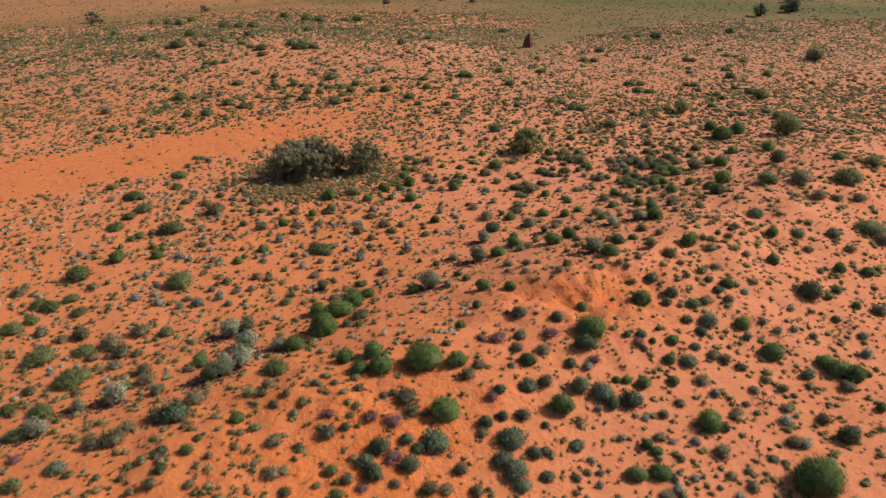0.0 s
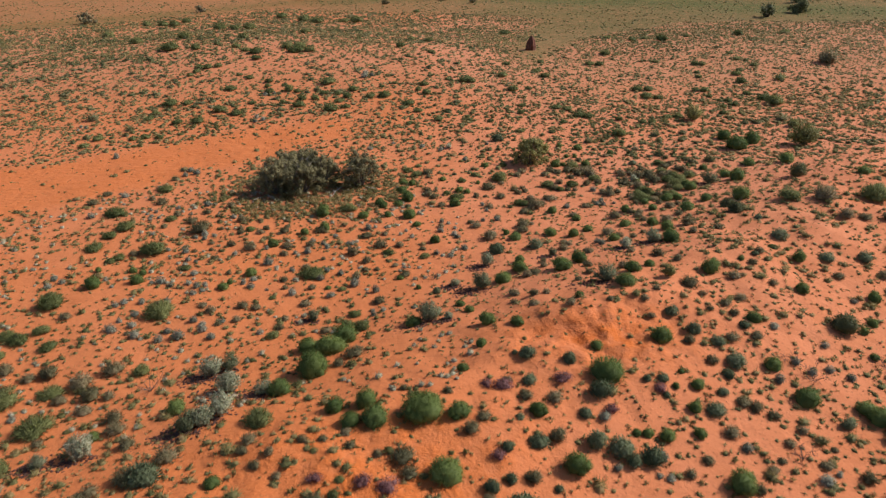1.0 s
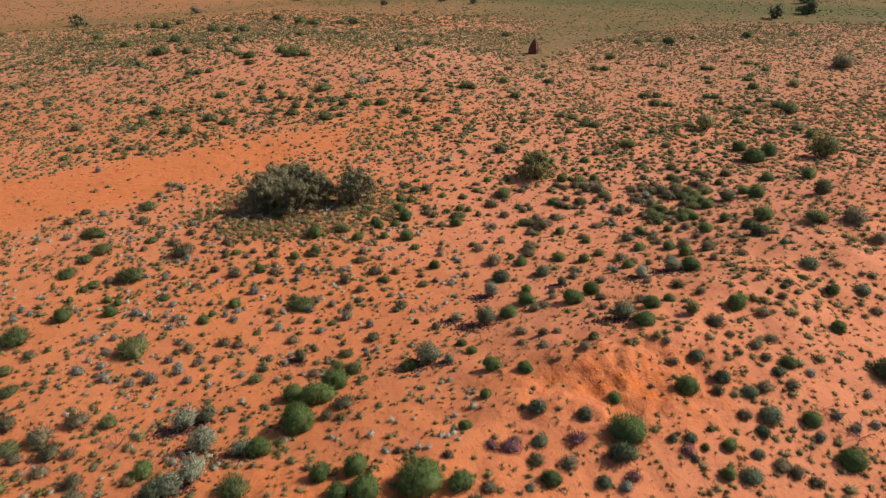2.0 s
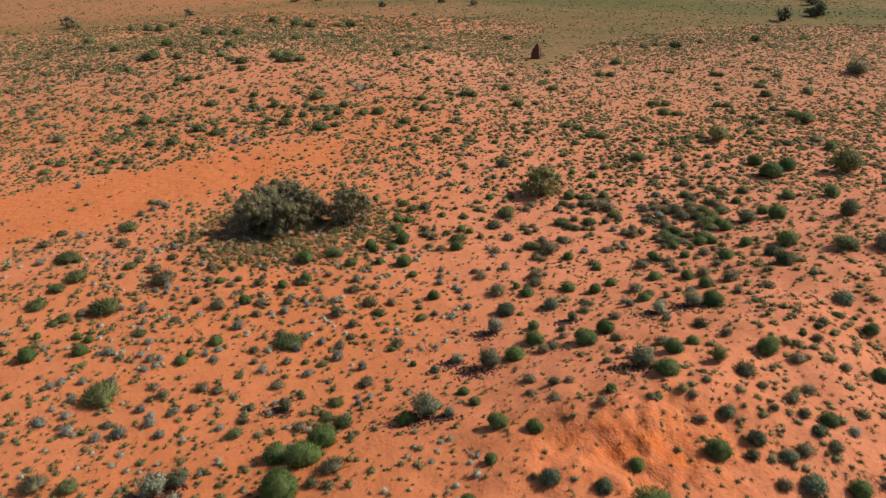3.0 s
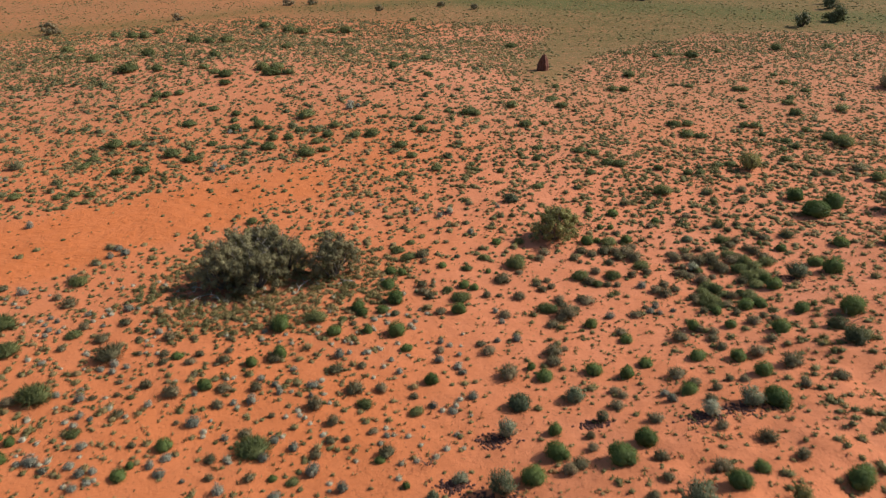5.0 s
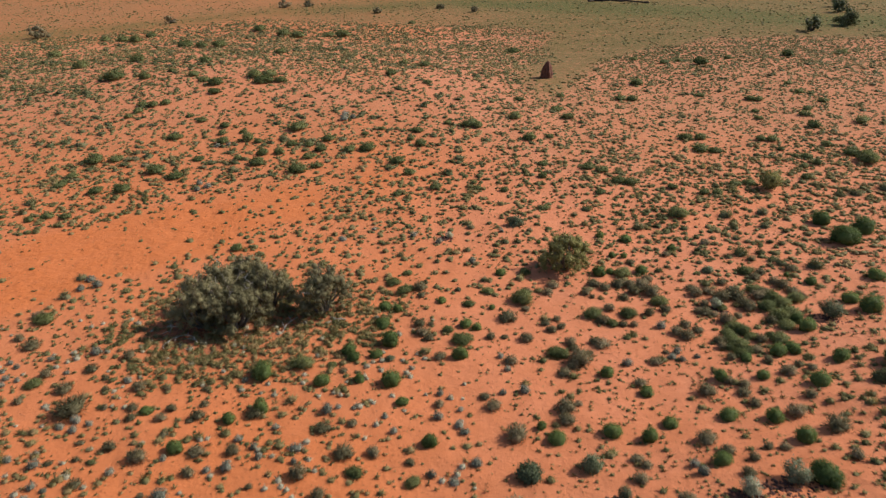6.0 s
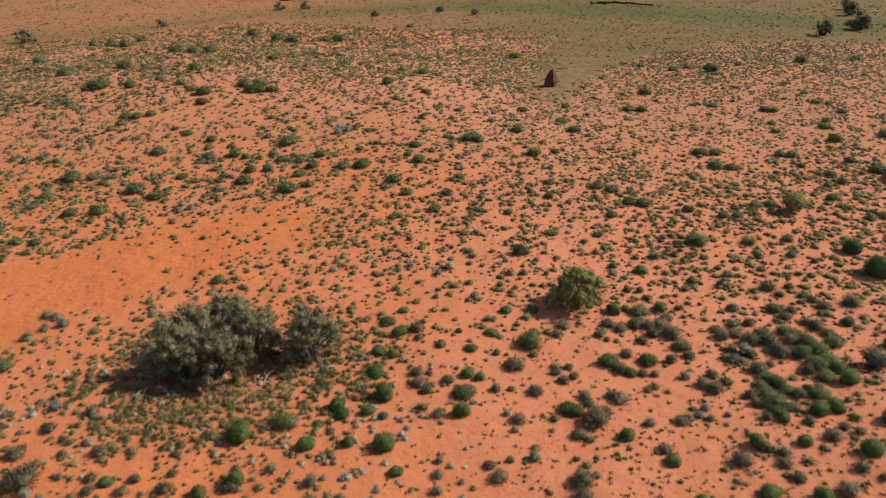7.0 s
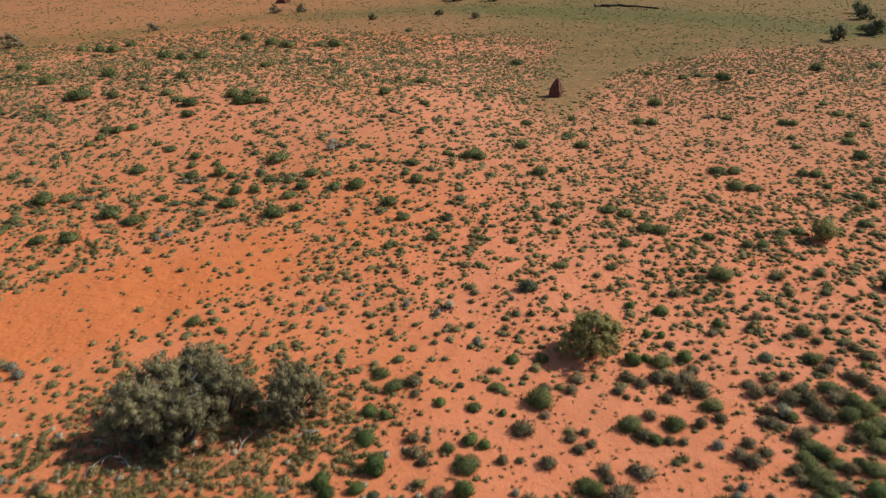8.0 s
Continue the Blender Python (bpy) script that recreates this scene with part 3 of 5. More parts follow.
def termite_mound(x, y, wide, high):
    """A pointed, ribbed cone of hard red earth."""
    bm = bmesh.new()
    bmesh.ops.create_icosphere(bm, subdivisions=5, radius=1.0)
    for v in bm.verts:
        t = (v.co.z + 1) / 2
        r = (1 - t ** 2.2) ** 0.75 * 1.0 if t < 1 else 0
        flat = math.hypot(v.co.x, v.co.y) or 1e-6
        a = math.atan2(v.co.y, v.co.x)
        k = 1 + 0.10 * math.sin(5 * a + 2) + 0.06 * math.sin(9 * a) + 0.22 * noise.noise(Vector((v.co.x * 2, v.co.y * 2, t * 3)))
        v.co = Vector((v.co.x / flat * r * k * wide / 2 + 0.10 * t, v.co.y / flat * r * k * wide / 2, t * high * (1 + 0.08 * noise.noise(v.co * 3))))
    me = bpy.data.meshes.new("termite_mound")
    bm.to_mesh(me)
    bm.free()
    for p in me.polygons:
        p.use_smooth = True
    me.materials.append(MOUND)
    ob = new("termite_mound", me)
    ob.matrix_world = pose(x, y, ground_z(x, y) - 0.1)
    return tagged(ob, "dark red-brown pointed termite mound on thin grass", "termite mound")


termite_mound(10.5, 85.9, 1.15, 1.65)
termite_mound(-28.5, 168.6, 2.6, 1.5)

# ---- the shrubs, area by area: x, y and width in metres ----
for x, y, w in [
        (10.43, 15.52, 1.67), (5.34, 15.76, 0.74), (6.09, 15.83, 0.71), (6.19, 16.67, 0.44), (5.96, 16.90, 0.44), (-6.26, 17.29, 0.54),
        (-0.06, 17.58, 1.23), (8.14, 17.80, 0.91), (3.59, 18.09, 0.83), (14.13, 18.79, 0.46), (6.51, 19.43, 0.52), (5.93, 19.52, 0.41),
        (5.59, 19.53, 0.34), (7.52, 19.56, 0.49), (-2.86, 19.66, 0.67), (-2.12, 19.70, 1.08), (0.35, 19.79, 0.89), (-0.69, 19.90, 1.35),
        (2.75, 20.06, 0.68), (14.03, 20.32, 0.87), (-3.43, 20.49, 0.73), (14.61, 20.54, 0.39), (-11.03, 20.55, 0.55), (7.67, 20.56, 0.50),
        (13.63, 20.58, 0.98), (-2.47, 20.62, 0.87), (13.33, 20.99, 0.72), (11.57, 21.38, 0.92), (7.29, 21.40, 0.30), (8.04, 21.54, 0.52)]:
    (big_green if w > 1.3 else green).plant(x, y, w)
for x, y, w in [
        (-8.77, 21.60, 0.81), (5.16, 21.79, 1.16), (7.68, 22.11, 0.31), (-5.51, 22.15, 0.92), (0.56, 22.18, 0.45), (11.00, 22.75, 0.73),
        (5.13, 23.27, 0.53), (-4.57, 23.43, 1.33), (1.25, 23.64, 0.53), (7.45, 23.64, 0.85), (15.08, 23.73, 0.44), (16.38, 24.72, 0.49),
        (2.60, 24.86, 0.60), (-4.22, 24.94, 1.24), (11.20, 25.07, 0.63), (15.42, 25.13, 0.45), (-5.07, 25.25, 0.92), (1.56, 25.31, 0.77),
        (16.05, 25.69, 0.46), (-3.76, 25.84, 1.16), (5.04, 26.18, 0.44), (-1.20, 26.45, 0.71), (6.98, 26.88, 0.83), (0.97, 26.94, 0.51),
        (18.17, 27.22, 0.73), (14.02, 27.28, 0.70), (16.96, 27.29, 0.61), (0.64, 27.77, 0.45), (7.55, 28.20, 0.74), (10.67, 28.25, 0.99)]:
    (big_green if w > 1.3 else green).plant(x, y, w)
for x, y, w in [
        (8.41, 28.85, 0.47), (12.28, 29.19, 0.33), (2.53, 29.84, 0.96), (5.08, 30.08, 1.00), (-1.09, 30.13, 0.31), (14.81, 30.51, 0.29),
        (3.37, 30.80, 0.83), (5.93, 30.87, 0.87), (-5.16, 30.92, 0.36), (-9.87, 31.15, 0.61), (-1.95, 31.43, 0.41), (-9.70, 31.58, 0.37),
        (-15.94, 31.67, 0.95), (-14.05, 31.96, 0.77), (3.48, 32.05, 0.60), (10.32, 32.17, 1.03), (-8.94, 32.50, 0.70), (-14.16, 32.95, 0.50),
        (-14.67, 33.14, 0.50), (-16.35, 33.23, 0.39), (8.10, 33.53, 0.61), (10.75, 34.12, 0.68), (6.49, 35.15, 0.67), (10.46, 35.44, 0.72),
        (3.65, 35.44, 0.72), (5.41, 35.51, 0.84), (-0.39, 35.58, 0.68), (-8.53, 35.60, 0.68), (7.33, 35.79, 0.59), (9.22, 35.87, 0.73)]:
    (big_green if w > 1.3 else green).plant(x, y, w)
for x, y, w in [
        (3.26, 36.13, 0.43), (-7.20, 37.10, 0.64), (12.75, 37.23, 0.83), (-6.22, 37.61, 0.75), (-10.17, 37.65, 0.55), (-1.36, 37.73, 0.57),
        (7.12, 37.73, 0.61), (11.20, 38.00, 0.54), (15.81, 38.12, 1.05), (9.81, 38.17, 0.62), (14.25, 38.78, 0.80), (-1.79, 38.94, 0.96),
        (6.03, 38.99, 0.57), (-4.33, 39.03, 0.80), (-2.96, 39.07, 0.47), (11.16, 39.32, 0.56), (13.05, 39.57, 0.58), (12.41, 39.61, 0.83),
        (-6.56, 39.62, 0.97), (13.05, 39.86, 0.57), (0.74, 40.45, 0.70), (-3.32, 40.52, 0.54), (-2.47, 40.71, 0.57), (-3.55, 40.99, 0.68),
        (14.25, 41.21, 0.85), (-1.98, 41.60, 0.91), (14.18, 41.89, 0.62), (17.31, 42.31, 1.06), (1.49, 42.51, 0.49), (1.05, 42.74, 0.66)]:
    (big_green if w > 1.3 else green).plant(x, y, w)
for x, y, w in [
        (-2.37, 42.94, 0.78), (17.06, 43.32, 0.81), (2.61, 44.01, 0.23), (-1.77, 44.12, 0.50), (2.24, 44.14, 0.35), (-2.33, 44.33, 0.70),
        (21.18, 44.50, 0.94), (0.11, 44.71, 0.51), (19.17, 45.19, 0.85), (16.37, 45.24, 0.56), (15.70, 46.13, 0.35), (7.38, 46.88, 0.79),
        (9.38, 47.11, 0.62), (7.94, 47.12, 0.54), (2.87, 47.14, 0.58), (8.95, 48.61, 0.43), (8.41, 48.72, 0.47), (11.48, 49.35, 0.51),
        (20.06, 49.49, 1.64), (9.49, 50.48, 0.72), (5.07, 50.49, 0.33), (21.52, 50.51, 1.26), (8.28, 50.93, 0.48), (20.11, 51.97, 1.29)]:
    (big_green if w > 1.3 else green).plant(x, y, w)
for x, y, w in [
        (-2.96, 14.43, 0.38), (-11.74, 14.84, 0.61), (-7.75, 15.11, 0.38), (-3.22, 15.22, 0.43), (-7.28, 15.80, 0.47), (-7.17, 16.42, 0.32),
        (-2.99, 16.75, 0.33), (-2.88, 17.28, 0.30), (-13.15, 17.54, 0.78), (-13.22, 19.09, 0.83), (-14.66, 19.59, 0.66), (-5.69, 20.19, 0.95),
        (-13.22, 21.19, 1.20), (-15.28, 22.82, 1.17), (-13.79, 23.30, 0.86), (-11.05, 24.49, 0.72), (-17.64, 25.19, 0.92), (-17.17, 25.95, 0.66),
        (-15.46, 26.49, 0.72), (-6.72, 26.62, 0.61), (-3.26, 26.79, 0.72), (-16.96, 27.10, 0.85), (-3.80, 27.21, 0.52), (-17.59, 27.40, 0.74),
        (-16.36, 27.82, 0.70), (-3.66, 28.07, 0.54), (-11.97, 29.03, 1.29), (-17.01, 29.95, 1.19), (-7.46, 30.06, 0.35), (14.24, 30.57, 0.48)]:
    hummock.plant(x, y, w * 1.12)
for x, y, w in [
        (-4.52, 30.71, 0.40), (-6.01, 32.20, 1.10), (-12.20, 33.22, 0.54), (-0.87, 33.89, 0.49), (-16.22, 34.26, 0.56), (-2.69, 34.34, 0.63),
        (-15.95, 34.64, 0.68), (-14.52, 35.29, 1.40), (-17.63, 35.69, 0.90), (17.66, 36.59, 1.14), (-17.46, 37.25, 0.86), (-17.05, 38.23, 1.14),
        (-15.00, 39.43, 0.66), (11.52, 39.96, 0.59), (-4.08, 40.16, 0.44), (-5.28, 40.22, 0.89), (10.97, 40.23, 0.59), (11.28, 40.36, 0.70),
        (-18.43, 40.41, 1.21), (4.67, 40.44, 0.60), (4.44, 40.55, 0.71), (12.95, 40.55, 0.70), (11.24, 40.92, 0.72), (12.76, 40.94, 0.44),
        (12.07, 41.00, 0.61), (11.87, 41.50, 0.73), (0.90, 41.56, 0.82), (11.66, 41.90, 0.67), (13.72, 42.36, 0.87), (0.31, 42.41, 0.51)]:
    hummock.plant(x, y, w * 1.12)
for x, y, w in [
        (7.01, 42.51, 0.55), (14.18, 42.55, 0.94), (7.85, 43.20, 0.69), (6.37, 43.24, 0.79), (11.76, 43.38, 0.60), (14.21, 43.41, 0.90),
        (14.07, 43.86, 0.84), (-16.78, 43.98, 0.81), (9.38, 44.10, 0.81), (1.28, 44.40, 0.51), (3.58, 44.73, 1.03), (13.67, 44.77, 0.75),
        (2.16, 45.54, 0.61), (-1.51, 45.77, 0.78), (-2.08, 46.53, 0.67), (13.99, 46.65, 0.68), (8.43, 46.79, 0.77), (4.02, 47.21, 0.60),
        (-1.48, 47.46, 0.56), (-10.26, 50.59, 0.73), (13.02, 53.32, 1.22)]:
    hummock.plant(x, y, w * 1.12)
for x, y, w in [
        (2.04, 15.17, 0.56), (-2.07, 15.17, 0.65), (-1.08, 15.49, 0.66), (-10.84, 15.49, 0.70), (-2.32, 15.53, 0.56), (2.77, 15.55, 0.48),
        (1.88, 15.60, 0.73), (-8.02, 15.85, 0.47), (1.56, 15.93, 0.68), (-1.96, 16.03, 0.67), (-0.85, 16.19, 0.52), (2.50, 16.34, 0.49),
        (-1.18, 16.41, 0.49), (-0.37, 16.44, 0.95), (9.64, 16.49, 0.38), (2.85, 16.50, 0.41), (1.87, 16.67, 0.96), (3.81, 16.74, 0.50),
        (1.15, 17.20, 0.51), (2.97, 17.40, 0.34), (1.69, 17.50, 0.43), (-8.29, 17.73, 1.21), (5.26, 18.45, 0.57), (1.68, 18.54, 0.46),
        (5.85, 18.61, 0.76), (4.98, 18.82, 0.83), (2.62, 18.89, 0.65), (4.28, 19.00, 0.76), (2.16, 19.80, 0.34), (4.18, 20.11, 0.47)]:
    blue.plant(x, y, w)
for x, y, w in [
        (12.44, 20.36, 0.51), (8.31, 20.59, 0.70), (4.81, 20.94, 0.82), (6.89, 21.02, 0.35), (8.79, 21.34, 0.44), (2.62, 21.45, 0.59),
        (6.44, 21.64, 0.36), (6.95, 21.67, 0.40), (9.27, 22.19, 0.51), (4.05, 22.40, 0.57), (2.71, 22.73, 0.58), (9.73, 22.79, 0.69),
        (2.30, 22.83, 0.25), (9.40, 23.66, 0.64), (8.73, 24.20, 0.61), (10.69, 24.61, 0.44), (8.24, 25.18, 0.63), (-0.31, 29.56, 0.42),
        (13.04, 29.62, 0.37), (15.07, 31.81, 0.81), (2.56, 33.77, 0.88), (4.46, 33.93, 0.75), (15.07, 34.12, 0.44), (-1.94, 40.44, 0.42),
        (0.84, 45.73, 0.33), (12.36, 46.82, 0.64), (4.14, 52.70, 0.91)]:
    blue.plant(x, y, w)
for x, y, w in [
        (-8.36, 14.42, 0.37), (-4.31, 14.44, 0.45), (-7.86, 14.55, 0.45), (-6.84, 14.57, 0.37), (-3.53, 14.68, 0.30), (-0.53, 14.81, 0.61),
        (-0.07, 14.89, 0.46), (-1.44, 14.90, 0.38), (0.77, 14.90, 0.44), (-2.73, 14.91, 0.46), (-8.80, 14.96, 0.33), (-4.77, 14.97, 0.53),
        (-9.49, 14.99, 0.33), (6.06, 15.07, 0.45), (-10.39, 15.23, 0.39), (8.62, 15.40, 0.40), (-8.45, 15.51, 0.39), (0.34, 15.53, 0.47),
        (3.61, 15.60, 0.35), (-6.61, 15.62, 0.34), (-8.11, 15.67, 0.39), (3.98, 15.84, 0.32), (-5.57, 15.84, 0.24), (8.15, 15.86, 0.33),
        (9.19, 15.93, 0.23), (-4.21, 16.01, 0.37), (8.72, 16.05, 0.30), (-4.92, 16.12, 0.56), (9.91, 16.35, 0.25), (6.84, 16.40, 0.29)]:
    olive.plant(x, y, w * (1.14 if x > 0 else 0.95))
for x, y, w in [
        (-3.45, 16.51, 0.62), (-10.28, 16.53, 0.74), (-5.98, 16.57, 0.36), (-6.25, 16.62, 0.29), (-9.78, 16.70, 0.99), (8.12, 16.70, 0.47),
        (1.05, 16.84, 0.42), (10.55, 17.20, 0.48), (6.44, 17.21, 0.40), (-9.64, 17.38, 0.60), (-4.60, 17.47, 0.34), (2.30, 17.64, 0.52),
        (-1.05, 17.68, 0.69), (13.26, 17.70, 0.21), (8.60, 17.70, 0.39), (-8.83, 17.76, 0.86), (-5.28, 17.91, 0.48), (6.81, 18.15, 0.41),
        (-1.23, 18.17, 0.79), (11.96, 18.23, 0.52), (-4.95, 18.31, 0.40), (-1.95, 18.36, 0.39), (9.26, 18.43, 0.40), (-5.79, 18.54, 0.41),
        (-2.75, 18.57, 0.39), (7.45, 18.68, 0.42), (10.93, 18.68, 0.40), (-8.01, 18.71, 0.81), (9.66, 18.77, 0.29), (-3.54, 18.82, 0.39)]:
    olive.plant(x, y, w * (1.14 if x > 0 else 0.95))
for x, y, w in [
        (-4.12, 18.83, 0.39), (-5.73, 19.10, 0.64), (3.20, 19.16, 0.55), (-2.91, 19.19, 0.45), (0.70, 19.23, 0.51), (11.50, 19.34, 0.28),
        (10.19, 19.43, 0.34), (-9.59, 19.70, 0.75), (8.53, 19.73, 0.55), (1.09, 19.76, 0.43), (13.53, 19.79, 0.48), (10.83, 20.03, 0.34),
        (-12.75, 20.42, 0.45), (10.15, 20.57, 0.39), (-14.47, 20.63, 0.57), (3.32, 20.67, 0.55), (-10.41, 20.77, 0.79), (2.45, 20.79, 0.48),
        (9.70, 20.82, 0.49), (0.03, 20.88, 0.39), (9.35, 21.00, 0.49), (-1.34, 21.25, 0.35), (-10.82, 21.54, 0.71), (1.93, 21.56, 0.36),
        (-12.11, 22.14, 0.73), (8.90, 22.72, 0.48), (-13.25, 22.84, 0.60), (-11.59, 22.95, 0.53), (-12.25, 23.01, 0.85), (8.41, 23.63, 0.43)]:
    olive.plant(x, y, w * (1.14 if x > 0 else 0.95))
for x, y, w in [
        (-3.73, 23.69, 0.54), (-12.91, 23.80, 0.99), (10.00, 23.92, 0.57), (10.95, 24.07, 0.51), (-3.25, 24.32, 0.88), (-15.15, 24.34, 0.63),
        (17.19, 24.50, 0.67), (-14.47, 24.56, 0.90), (-12.10, 24.60, 0.90), (-16.20, 24.86, 0.80), (7.42, 24.91, 0.33), (10.54, 25.21, 0.38),
        (4.58, 25.33, 0.42), (9.71, 25.39, 0.30), (6.06, 25.53, 0.34), (7.34, 25.65, 0.34), (10.44, 25.85, 0.45), (7.94, 26.23, 0.31),
        (3.40, 26.29, 0.44), (9.75, 26.35, 0.33), (-4.66, 26.79, 0.55), (2.72, 26.94, 0.32), (9.45, 27.01, 0.64), (3.50, 27.18, 0.38),
        (3.99, 27.20, 0.38), (-6.57, 27.36, 0.43), (-12.75, 27.44, 0.43), (2.78, 27.75, 0.48), (11.48, 27.76, 0.57), (-9.24, 27.91, 0.39)]:
    olive.plant(x, y, w * (1.14 if x > 0 else 0.95))
for x, y, w in [
        (-6.54, 28.12, 0.44), (-8.53, 28.16, 0.49), (5.44, 28.29, 0.35), (-19.04, 28.52, 1.01), (-15.88, 28.85, 0.59), (6.00, 28.92, 0.41),
        (12.67, 28.93, 0.40), (-9.84, 29.04, 0.61), (-2.73, 29.11, 0.61), (7.49, 29.11, 0.51), (-7.97, 29.16, 0.51), (9.68, 29.28, 0.41),
        (-8.56, 29.34, 0.62), (-5.92, 29.45, 0.62), (-10.34, 29.56, 0.52), (13.31, 29.89, 0.42), (3.56, 29.90, 0.48), (6.10, 29.91, 0.48),
        (3.91, 30.14, 0.54), (9.21, 30.27, 0.57), (12.64, 30.54, 0.23), (4.41, 30.87, 0.44), (-5.86, 30.91, 0.44), (-7.09, 30.99, 0.40),
        (8.23, 31.07, 0.44), (4.49, 31.57, 0.37), (-1.76, 31.73, 0.74), (-7.30, 31.84, 0.52), (-4.00, 31.86, 0.45), (6.58, 31.97, 0.58)]:
    olive.plant(x, y, w * (1.14 if x > 0 else 0.95))
for x, y, w in [
        (-3.61, 32.50, 0.43), (-10.01, 32.53, 0.38), (-3.09, 32.56, 0.38), (8.53, 32.74, 0.46), (-2.26, 32.89, 0.43), (-6.49, 32.99, 0.54),
        (11.61, 33.00, 0.46), (5.66, 33.13, 0.48), (12.87, 33.31, 0.53), (-3.65, 33.44, 0.60), (8.99, 33.45, 0.39), (-8.95, 33.69, 0.31),
        (9.99, 33.77, 0.40), (6.01, 33.80, 0.43), (9.57, 33.90, 0.36), (-5.79, 33.91, 0.33), (8.42, 33.97, 0.55), (5.82, 34.11, 0.40),
        (-11.11, 34.17, 0.56), (-4.37, 34.29, 0.79), (11.90, 34.53, 0.78), (-7.82, 34.55, 0.57), (8.07, 34.68, 0.68), (-1.00, 34.74, 0.41),
        (-15.36, 35.07, 0.69), (-3.10, 35.19, 0.93), (-12.41, 35.19, 0.35), (-2.17, 35.23, 0.58), (-9.62, 35.28, 0.81), (-11.60, 35.35, 0.32)]:
    olive.plant(x, y, w * (1.14 if x > 0 else 0.95))
for x, y, w in [
        (-6.65, 35.45, 0.57), (-7.81, 35.48, 0.70), (11.20, 35.61, 0.70), (-6.74, 35.72, 0.36), (2.40, 35.75, 0.82), (-10.73, 35.82, 0.59),
        (-11.81, 36.17, 0.36), (-9.14, 36.34, 0.44), (4.12, 36.34, 0.57), (-3.93, 36.43, 0.72), (10.28, 36.44, 0.48), (12.09, 36.52, 0.48),
        (-2.98, 36.70, 0.49), (4.21, 36.99, 0.73), (-8.49, 37.06, 0.34), (10.20, 37.13, 0.49), (-9.55, 37.22, 0.54), (4.66, 37.23, 0.29),
        (-8.29, 37.27, 0.61), (-10.60, 37.28, 0.54), (1.79, 37.37, 0.62), (-6.39, 37.40, 0.74), (9.08, 37.45, 0.62), (10.40, 37.54, 0.50),
        (-0.07, 37.63, 0.50), (-9.35, 37.73, 0.46), (-12.84, 37.79, 1.25), (-10.73, 37.85, 0.55), (9.95, 37.91, 0.42), (1.54, 37.92, 0.38)]:
    olive.plant(x, y, w * (1.14 if x > 0 else 0.95))
for x, y, w in [
        (-11.77, 37.97, 0.31), (-8.28, 37.98, 0.43), (12.13, 38.15, 0.60), (13.02, 38.29, 0.39), (7.05, 38.31, 0.51), (-15.04, 38.41, 0.47),
        (12.70, 38.62, 0.39), (-8.45, 38.88, 0.40), (-9.89, 38.98, 0.32), (-12.14, 38.99, 0.36), (-13.68, 39.05, 0.78), (11.85, 39.07, 0.44),
        (-10.96, 39.07, 0.65), (4.51, 39.17, 0.57), (10.69, 39.50, 0.44), (4.91, 39.62, 0.44), (7.97, 39.64, 0.51), (-12.43, 39.69, 0.37),
        (-3.60, 39.71, 0.40), (5.21, 39.89, 0.88), (-14.79, 39.97, 0.58), (2.65, 40.05, 0.59), (-13.16, 40.24, 0.59), (8.52, 40.26, 0.25),
        (10.70, 40.35, 0.42), (5.62, 40.42, 0.43), (-0.02, 40.45, 0.59), (12.28, 40.67, 0.50), (5.15, 40.86, 0.43), (6.26, 40.96, 0.62)]:
    olive.plant(x, y, w * (1.14 if x > 0 else 0.95))
for x, y, w in [
        (-12.06, 41.07, 0.60), (6.03, 41.20, 0.52), (9.62, 41.23, 0.62), (5.10, 41.26, 0.52), (3.41, 41.56, 0.53), (9.33, 41.58, 0.53),
        (10.20, 41.68, 0.46), (2.02, 41.75, 0.44), (2.56, 41.78, 0.32), (-0.45, 41.87, 0.53), (-16.35, 42.04, 0.77), (-20.46, 42.08, 0.77),
        (9.84, 42.10, 0.46), (4.49, 42.17, 0.48), (-0.73, 42.26, 0.63), (7.87, 42.36, 0.40), (11.57, 42.37, 0.65), (4.93, 42.42, 0.40),
        (7.44, 42.44, 0.47), (-17.13, 42.57, 0.63), (4.31, 42.71, 0.44), (6.70, 42.73, 0.55), (-0.83, 42.93, 0.55), (-0.37, 42.94, 0.37),
        (4.82, 43.00, 0.37), (10.97, 43.01, 0.60), (8.67, 43.15, 0.48), (2.81, 43.20, 0.75), (12.86, 43.33, 0.68), (-20.20, 43.55, 0.64)]:
    olive.plant(x, y, w * (1.14 if x > 0 else 0.95))
for x, y, w in [
        (7.15, 43.69, 0.48), (11.17, 43.75, 0.50), (15.23, 43.91, 0.62), (3.66, 43.95, 0.42), (12.71, 44.20, 0.78), (12.08, 44.29, 0.74),
        (-17.23, 44.36, 0.66), (13.97, 44.41, 0.59), (15.22, 44.55, 0.63), (7.98, 44.58, 0.49), (11.13, 44.72, 0.63), (6.64, 44.75, 0.32),
        (11.74, 44.86, 0.64), (9.28, 44.92, 0.92), (15.01, 45.05, 0.64), (6.43, 45.10, 0.52), (-0.78, 45.24, 0.50), (4.76, 45.26, 0.50),
        (11.11, 45.27, 0.54), (7.32, 45.45, 0.53), (3.88, 45.46, 0.45), (14.85, 45.50, 0.55), (12.56, 45.59, 0.53), (8.51, 45.67, 0.61),
        (9.02, 45.67, 0.74), (8.02, 45.75, 0.74), (6.91, 45.82, 0.62), (14.13, 45.87, 0.56), (5.11, 45.88, 0.54), (-0.90, 45.89, 0.72)]:
    olive.plant(x, y, w * (1.14 if x > 0 else 0.95))
